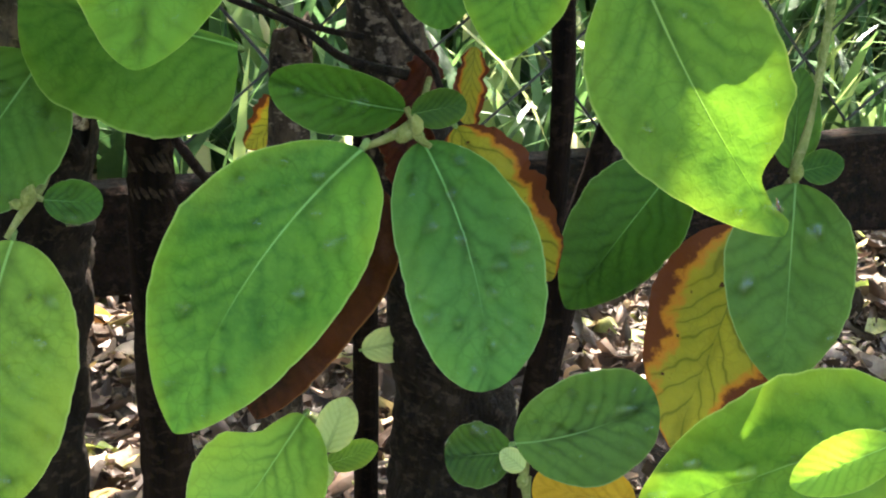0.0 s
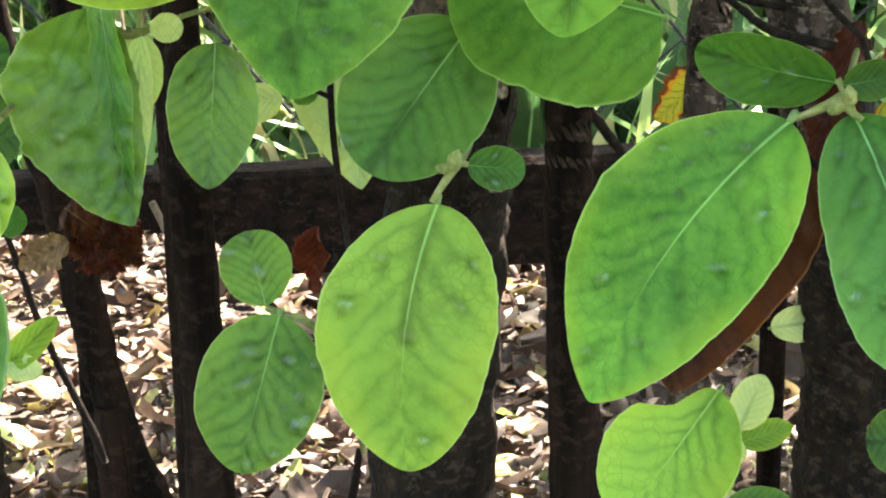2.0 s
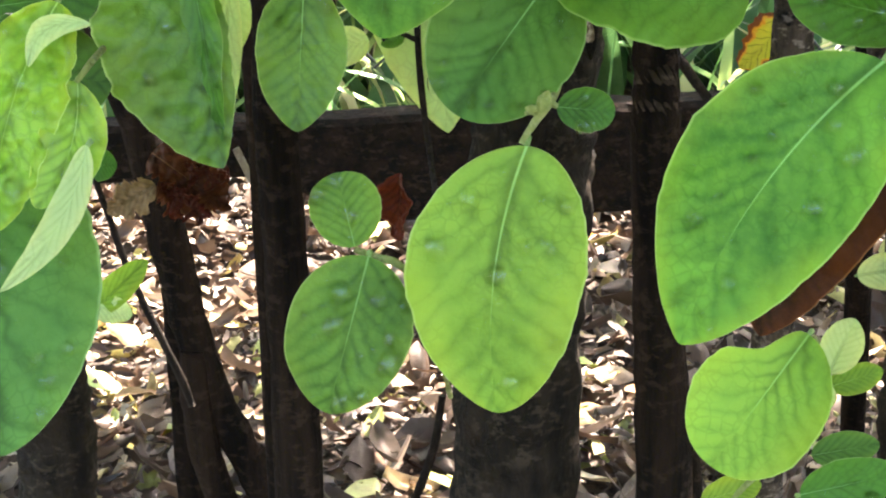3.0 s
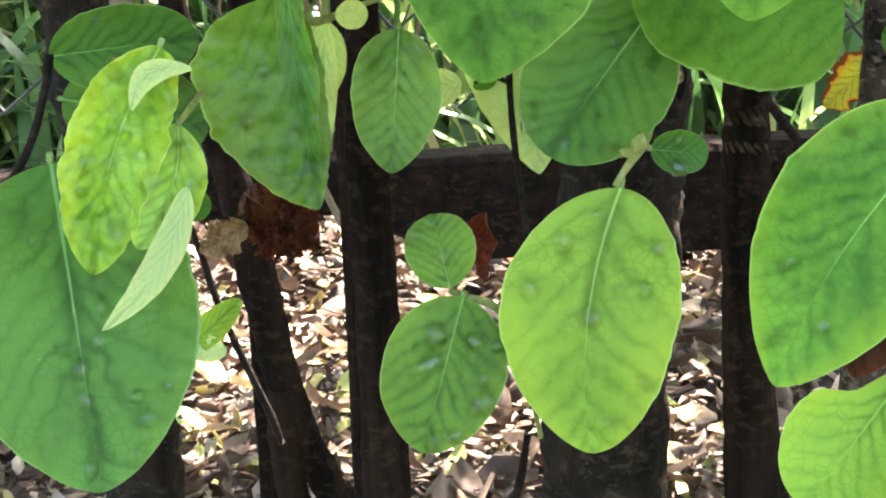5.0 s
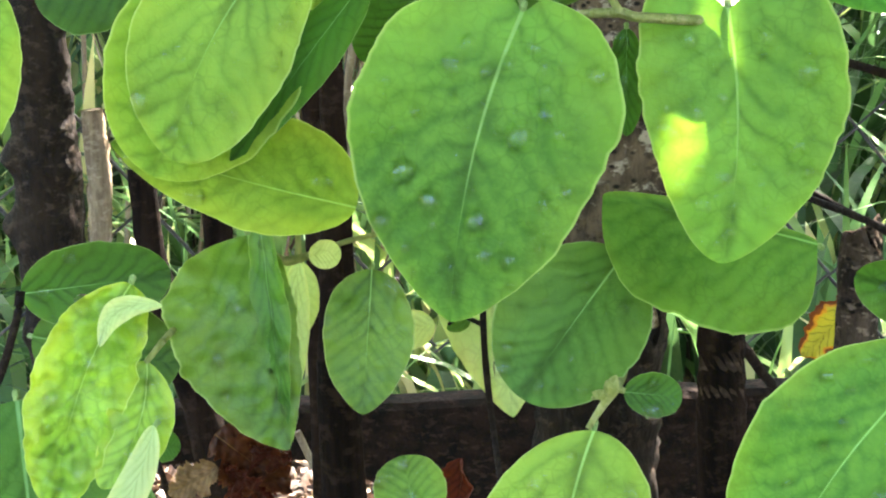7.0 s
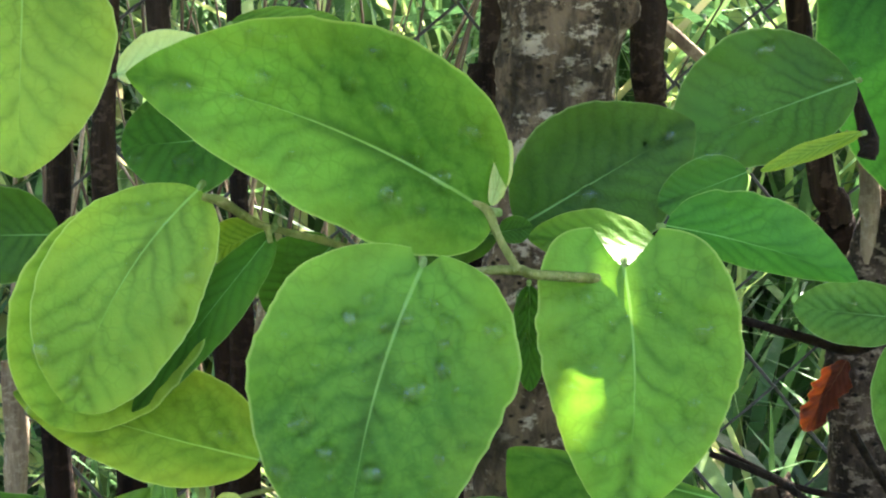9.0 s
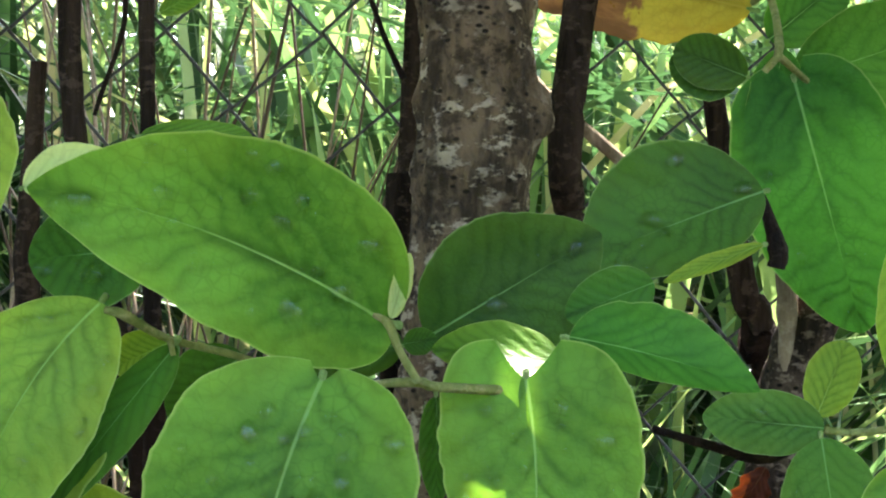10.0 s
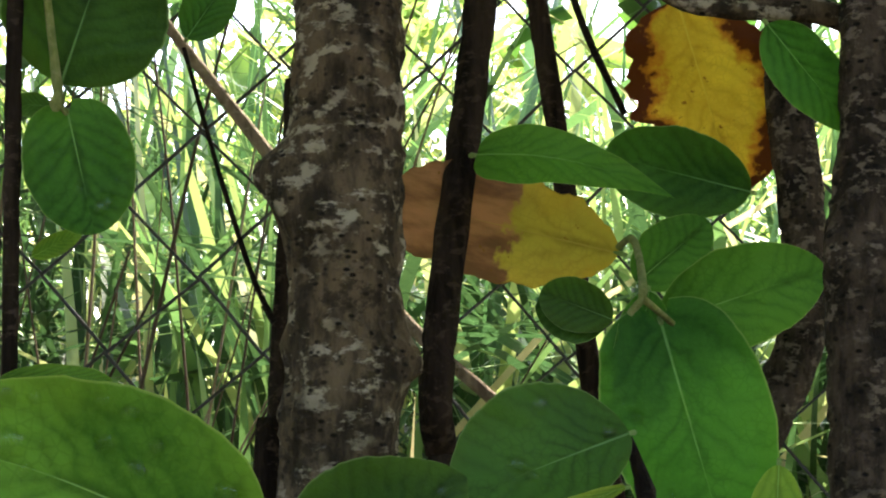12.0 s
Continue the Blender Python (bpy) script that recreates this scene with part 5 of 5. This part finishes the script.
shoot_fan = shoot("quince shoot with overlapping light green leaves")
stem(shoot_fan, [(-0.0182, 0.4070, 0.4422, 0.0009), (-0.0138, 0.4066, 0.4410, 0.0013), (-0.0047, 0.4162, 0.4356, 0.0009), (0.0122, 0.4150, 0.4315, 0.0009), (0.0328, 0.4438, 0.4230, 0.0010)])
stem(shoot_fan, [(-0.0038, 0.4111, 0.4355, 0.0009), (-0.0030, 0.4112, 0.4318, 0.0006)])
leaf(shoot_fan, (-0.0193, 0.4077, 0.4439), (-0.0463, 0.4011, 0.3942), 0.0362, (0.05, -0.97, 0.22), LEAF_LITE, bend=12, blunt=0.55, drops=26, side=0.075)
leaf(shoot_fan, (-0.0271, 0.4180, 0.4411), (-0.0525, 0.4117, 0.3892), 0.0438, (0.18, -0.97, 0.15), LEAF_LITE, blunt=0.55, bend=10)
leaf(shoot_fan, (-0.0027, 0.4119, 0.4342), (-0.0343, 0.4104, 0.3927), 0.0134, (0.35, -0.93, -0.13), LEAF_DARK, tipsharp=0.75)
leaf(shoot_fan, (-0.0051, 0.4221, 0.4344), (-0.0181, 0.4227, 0.4283), 0.0119, (-0.01, -1.00, 0.00), LEAF_LITE)
leaf(shoot_fan, (-0.0061, 0.4293, 0.3790), (-0.0633, 0.4213, 0.3957), 0.0299, (0.07, -0.99, -0.13), LEAF_LITE, bend=16, side=0.0, tipsharp=0.8, drops=4, asym=0.25)
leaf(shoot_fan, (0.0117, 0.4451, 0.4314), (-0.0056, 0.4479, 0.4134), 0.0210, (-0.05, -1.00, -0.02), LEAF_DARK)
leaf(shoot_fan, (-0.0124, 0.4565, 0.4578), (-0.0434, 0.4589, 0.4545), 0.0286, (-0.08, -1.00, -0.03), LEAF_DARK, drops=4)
leaf(shoot_fan, (-0.0419, 0.4386, 0.4718), (-0.0197, 0.4373, 0.4790), 0.0137, (-0.19, -0.90, 0.38), LEAF_PALE, cup=0.4)
leaf(shoot_fan, (-0.0153, 0.4573, 0.4867), (0.0131, 0.4554, 0.4867), 0.0086, (-0.06, -0.70, 0.71), LEAF_MID, bend=20)

shoot_west = shoot("broad light green quince leaves hanging from above")
stem(shoot_west, [(-0.0562, 0.3930, 0.4991, 0.0008), (-0.0554, 0.3955, 0.5211, 0.0010)])
leaf(shoot_west, (-0.0562, 0.3930, 0.4991), (-0.0547, 0.3790, 0.4456), 0.0394, (0.19, -0.95, 0.25), LEAF_LITE, tipsharp=0.7, bend=10)
leaf(shoot_west, (-0.0606, 0.4695, 0.4319), (-0.0904, 0.4708, 0.4312), 0.0260, (-0.04, -1.00, 0.03), LEAF_DARK, blunt=0.5)
leaf(shoot_west, (-0.0882, 0.4022, 0.4348), (-0.0957, 0.3997, 0.3879), 0.0242, (0.25, -0.96, 0.14), LEAF_LITE, tipsharp=0.75)

shoot_right = shoot("quince shoot with green leaves on both sides of a brown twig")
stem(shoot_right, [(0.1248, 0.4924, 0.4097, 0.0012), (0.1420, 0.4917, 0.4049, 0.0014), (0.1576, 0.4912, 0.4016, 0.0016), (0.1737, 0.4935, 0.4103, 0.0013)], STICK_DARK)
stem(shoot_right, [(0.1714, 0.4837, 0.4102, 0.0011), (0.1800, 0.4831, 0.4095, 0.0011), (0.1923, 0.4821, 0.4111, 0.0011)])
stem(shoot_right, [(0.1617, 0.5151, 0.4770, 0.0012), (0.1663, 0.5142, 0.4612, 0.0031), (0.1656, 0.5141, 0.4558, 0.0028)], STICK_DARK)
stem(shoot_right, [(0.1550, 0.4949, 0.4622, 0.0011), (0.1450, 0.4955, 0.4581, 0.0007)])
stem(shoot_right, [(0.1187, 0.5031, 0.3706, 0.0010), (0.1394, 0.5023, 0.3622, 0.0011), (0.1537, 0.5016, 0.3526, 0.0014), (0.1726, 0.5006, 0.3476, 0.0016)], STICK_DARK)
leaf(shoot_right, (0.1714, 0.4836, 0.4107), (0.1363, 0.4811, 0.4140), 0.0183, (0.06, -1.00, 0.05), LEAF_BLUE, blunt=0.6, drops=3)
leaf(shoot_right, (0.1677, 0.4741, 0.4086), (0.1752, 0.4761, 0.3654), 0.0275, (-0.29, -0.96, -0.01), LEAF_BLUE, blunt=0.6, drops=8)
leaf(shoot_right, (0.1720, 0.4935, 0.4132), (0.1805, 0.4926, 0.4346), 0.0151, (-0.28, -0.95, 0.11), LEAF_LITE, blunt=0.5)
leaf(shoot_right, (0.1596, 0.5053, 0.4778), (0.1068, 0.4981, 0.4574), 0.0388, (0.01, -0.97, 0.25), LEAF_DARK, blunt=0.55, bend=12, drops=6, asym=0.25)
leaf(shoot_right, (0.1378, 0.4232, 0.4595), (0.1136, 0.4245, 0.4500), 0.0055, (-0.26, -0.82, 0.51), LEAF_LITE)
leaf(shoot_right, (0.1634, 0.5466, 0.5165), (0.1404, 0.5483, 0.5208), 0.0192, (-0.11, -0.98, -0.14), LEAF_DARK, blunt=0.6)
leaf(shoot_right, (0.1933, 0.5921, 0.5205), (0.2153, 0.5865, 0.4356), 0.0577, (-0.31, -0.95, -0.02), LEAF_SHADED, bend=10, tipsharp=0.65, basep=0.34, heart=0.15, drops=16)
leaf(shoot_right, (0.1901, 0.5965, 0.5331), (0.1838, 0.6004, 0.4881), 0.0215, (0.07, -0.99, -0.12), LEAF_SHADED)
leaf(shoot_right, (0.1953, 0.6017, 0.5225), (0.2538, 0.5941, 0.5424), 0.0355, (-0.13, -0.99, -0.06), LEAF_SHADED, bend=14, blunt=0.6)
leaf(shoot_right, (0.1893, 0.6112, 0.5382), (0.2155, 0.6067, 0.5605), 0.0240, (-0.16, -0.99, -0.04), LEAF_SHADED, blunt=0.6)
leaf(shoot_right, (0.1975, 0.4849, 0.4678), (0.1953, 0.4893, 0.4212), 0.0175, (-0.36, -0.93, -0.07), LEAF_LITE)

shoot_behind = shoot("quince shoot with a narrow green leaf and spotted yellow dying leaves")
stem(shoot_behind, [(0.1670, 0.5326, 0.5163, 0.0011), (0.1711, 0.5311, 0.5234, 0.0014), (0.1778, 0.5679, 0.5459, 0.0013), (0.1775, 0.5881, 0.5472, 0.0012)])
stem(shoot_behind, [(0.1757, 0.5507, 0.5243, 0.0013), (0.1910, 0.5699, 0.5185, 0.0010)])
leaf(shoot_behind, (0.1283, 0.5899, 0.5785), (0.1915, 0.5644, 0.5596), 0.0225, (-0.33, -0.93, 0.19), LEAF_SHADED, tipsharp=1.15, side=-0.06, bend=16, basep=0.34)
leaf(shoot_behind, (0.1868, 0.6269, 0.5515), (0.1035, 0.6344, 0.5708), 0.0430, (-0.14, -0.98, -0.16), LEAF_SPLIT, blunt=0.4, wave=0.05, ragged=0.15)
leaf(shoot_behind, (0.2175, 0.6488, 0.6560), (0.2417, 0.6567, 0.5813), 0.0583, (-0.28, -0.94, -0.19), LEAF_GOLD, blunt=0.4, basep=0.35, wave=0.07, ragged=0.22, bites=[(1, 0.62, 0.1, 0.2)])
leaf(shoot_behind, (0.2349, 0.6179, 0.5740), (0.1809, 0.6227, 0.5874), 0.0330, (-0.13, -0.97, -0.19), LEAF_DARK, blunt=0.5)
leaf(shoot_behind, (0.1641, 0.5431, 0.5160), (0.1413, 0.5446, 0.5247), 0.0169, (-0.13, -0.98, -0.15), LEAF_DARK, blunt=0.5)
leaf(shoot_behind, (0.2055, 0.5061, 0.6033), (0.2335, 0.5074, 0.5697), 0.0201, (-0.29, -0.92, -0.27), LEAF_SHADED, tipsharp=0.8)

shoot_north = shoot("quince shoot with round leaves hanging above the fence wire")
stem(shoot_north, [(-0.0080, 0.5256, 0.5758, 0.0017), (-0.0113, 0.5232, 0.5979, 0.0012), (-0.0160, 0.5193, 0.6337, 0.0012)])
stem(shoot_north, [(-0.0074, 0.5257, 0.5748, 0.0010), (-0.0056, 0.5257, 0.5724, 0.0008)])
bud(shoot_north, (-0.0087, 0.5212, 0.5748), (0.1, -0.3, 0.9), 0.0050)
leaf(shoot_north, (-0.0056, 0.5256, 0.5731), (0.0040, 0.5188, 0.5352), 0.0330, (-0.01, -0.99, 0.15), LEAF_SHADED, blunt=0.5, basep=0.36, heart=0.12, drops=3)
leaf(shoot_north, (-0.0086, 0.5347, 0.5843), (0.0057, 0.5272, 0.6304), 0.0507, (0.09, -0.97, -0.22), LEAF_DARK, blunt=0.6)
leaf(shoot_north, (0.0289, 0.5479, 0.6039), (0.0426, 0.5436, 0.6246), 0.0163, (0.02, -0.97, -0.25), LEAF_DARK)
leaf(shoot_north, (-0.0111, 0.5359, 0.5773), (-0.0239, 0.5373, 0.5784), 0.0077, (-0.14, -0.97, -0.20), LEAF_BLUE)
leaf(shoot_north, (-0.0349, 0.7530, 0.5657), (-0.0143, 0.7500, 0.5767), 0.0095, (-0.05, -0.98, -0.21), LEAF_MID)

shoot_ground = shoot("brown curled dead leaves caught on the stakes")
leaf(shoot_ground, (-0.0594, 0.5843, 0.2792), (-0.0333, 0.5800, 0.2598), 0.0229, (0.06, -0.95, 0.31), LEAF_BROWN, wave=0.3, cup=0.5, bend=40, quilt=4, tipsharp=0.8, ragged=0.6)
leaf(shoot_ground, (-0.0354, 0.5928, 0.2720), (-0.0549, 0.5891, 0.2542), 0.0184, (0.01, -0.98, 0.22), LEAF_BROWN, wave=0.3, bend=40, quilt=4, ragged=0.6)
leaf(shoot_ground, (-0.0559, 0.5745, 0.2718), (-0.0418, 0.5715, 0.2584), 0.0132, (-0.38, -0.91, -0.19), LEAF_BROWN, wave=0.3, bend=-50, quilt=5, ragged=0.6)
leaf(shoot_ground, (-0.0335, 0.5772, 0.2707), (-0.0476, 0.5789, 0.2782), 0.0114, (-0.27, -0.91, -0.31), LEAF_BROWN, wave=0.3, bend=50, quilt=5, ragged=0.6)
leaf(shoot_ground, (-0.0586, 0.5820, 0.2686), (-0.0749, 0.5800, 0.2594), 0.0126, (0.00, -0.97, 0.22), LEAF_TAN, wave=0.25, cup=0.5, quilt=3, ragged=0.5)
leaf(shoot_ground, (0.0287, 0.7644, 0.2168), (0.0267, 0.7578, 0.1872), 0.0166, (-0.52, -0.83, 0.22), LEAF_BROWN, wave=0.3, cup=0.8, quilt=3, ragged=0.3)
leaf(shoot_ground, (0.2012, 0.6417, 0.2090), (0.2222, 0.6361, 0.2141), 0.0147, (-0.30, -0.90, 0.32), LEAF_PALE, blunt=0.5)
leaf(shoot_ground, (0.1891, 0.6129, 0.3877), (0.1749, 0.6153, 0.3625), 0.0122, (-0.25, -0.96, 0.13), LEAF_BROWN, wave=0.15, ragged=0.4, cup=0.4)
# unseen leaf added towards the sun, to edge the sunlit patch on the chewed one
leaf(shoot_chewed, (0.1633, 0.3660, 0.4148), (0.2161, 0.3207, 0.4249), 0.044, (0.25, 0.48, 0.84), LEAF_MID, cup=0.05, wave=0.01)


# ---- water drops on the leaves ----
def water_drops():
    rng = random.Random(23)
    kinds = []
    for n in range(6):
        bm = bmesh.new()
        bmesh.ops.create_uvsphere(bm, u_segments=14, v_segments=9, radius=1.0)
        for v in bm.verts:
            a = math.atan2(v.co.y, v.co.x)
            k = 1 + 0.34 * noise.noise(Vector((math.cos(a) * 1.2, math.sin(a) * 1.2, n * 5)))
            v.co.x *= k * (1 + 0.08 * n / 5)
            v.co.y *= k
            v.co.z = v.co.z * 0.72 if v.co.z > 0 else v.co.z * 0.3
        bmesh.ops.delete(bm, geom=[v for v in bm.verts if v.co.z < -0.12], context="VERTS")
        kinds.append(mesh_from("water_drop", bm, WATER))
    placed, verts, faces = 0, [], []
    for ob, m, at, L, W, count, seed in LEAVES:
        taken = []
        for n in range(int(count * 3.2)):
            large = n < 0.68 * count and placed < 290
            r = rng.choice((0.0010, 0.0013, 0.0015, 0.0018, 0.0022, 0.0026)) if n < count else rng.uniform(0.0003, 0.0008)
            u, v = rng.uniform(-0.84, 0.84), rng.uniform(0.10, 0.93)
            p = at(u, v)
            if any((p - q).length < 1.25 * (r + s) for q, s in taken):
                continue
            taken.append((p, r))
            du, dv = at(u + 0.03, v) - p, at(u, v + 0.02) - p
            z = du.cross(dv).normalized()
            y = dv.normalized()
            x = y.cross(z)
            turn = Matrix((x, y, z)).transposed().to_4x4()
            turn.translation = p + z * r * 0.02
            shape = pose(0, 0, 0, 0, 0, rng.gauss(0, 25)) @ Matrix.Diagonal((r, r * rng.uniform(0.95, 1.5), r, 1))
            data = kinds[rng.randrange(6)]
            if large:
                placed += 1
                drop = new("water_drop", data)
                drop.matrix_world = m @ turn @ shape
                tagged(drop, "clear rain drop lying on a green leaf", "water drop", "rain drops")
            else:
                whole, k = m @ turn @ shape, len(verts)
                verts += [whole @ w.co for w in data.vertices]
                faces += [tuple(k + i for i in f.vertices) for f in data.polygons]
    small = raw_part("small_water_drops", verts, faces, WATER, smooth=True)
    tagged(small, "tiny rain drops strewn over the leaves", "water drops", kind="stuff")


water_drops()
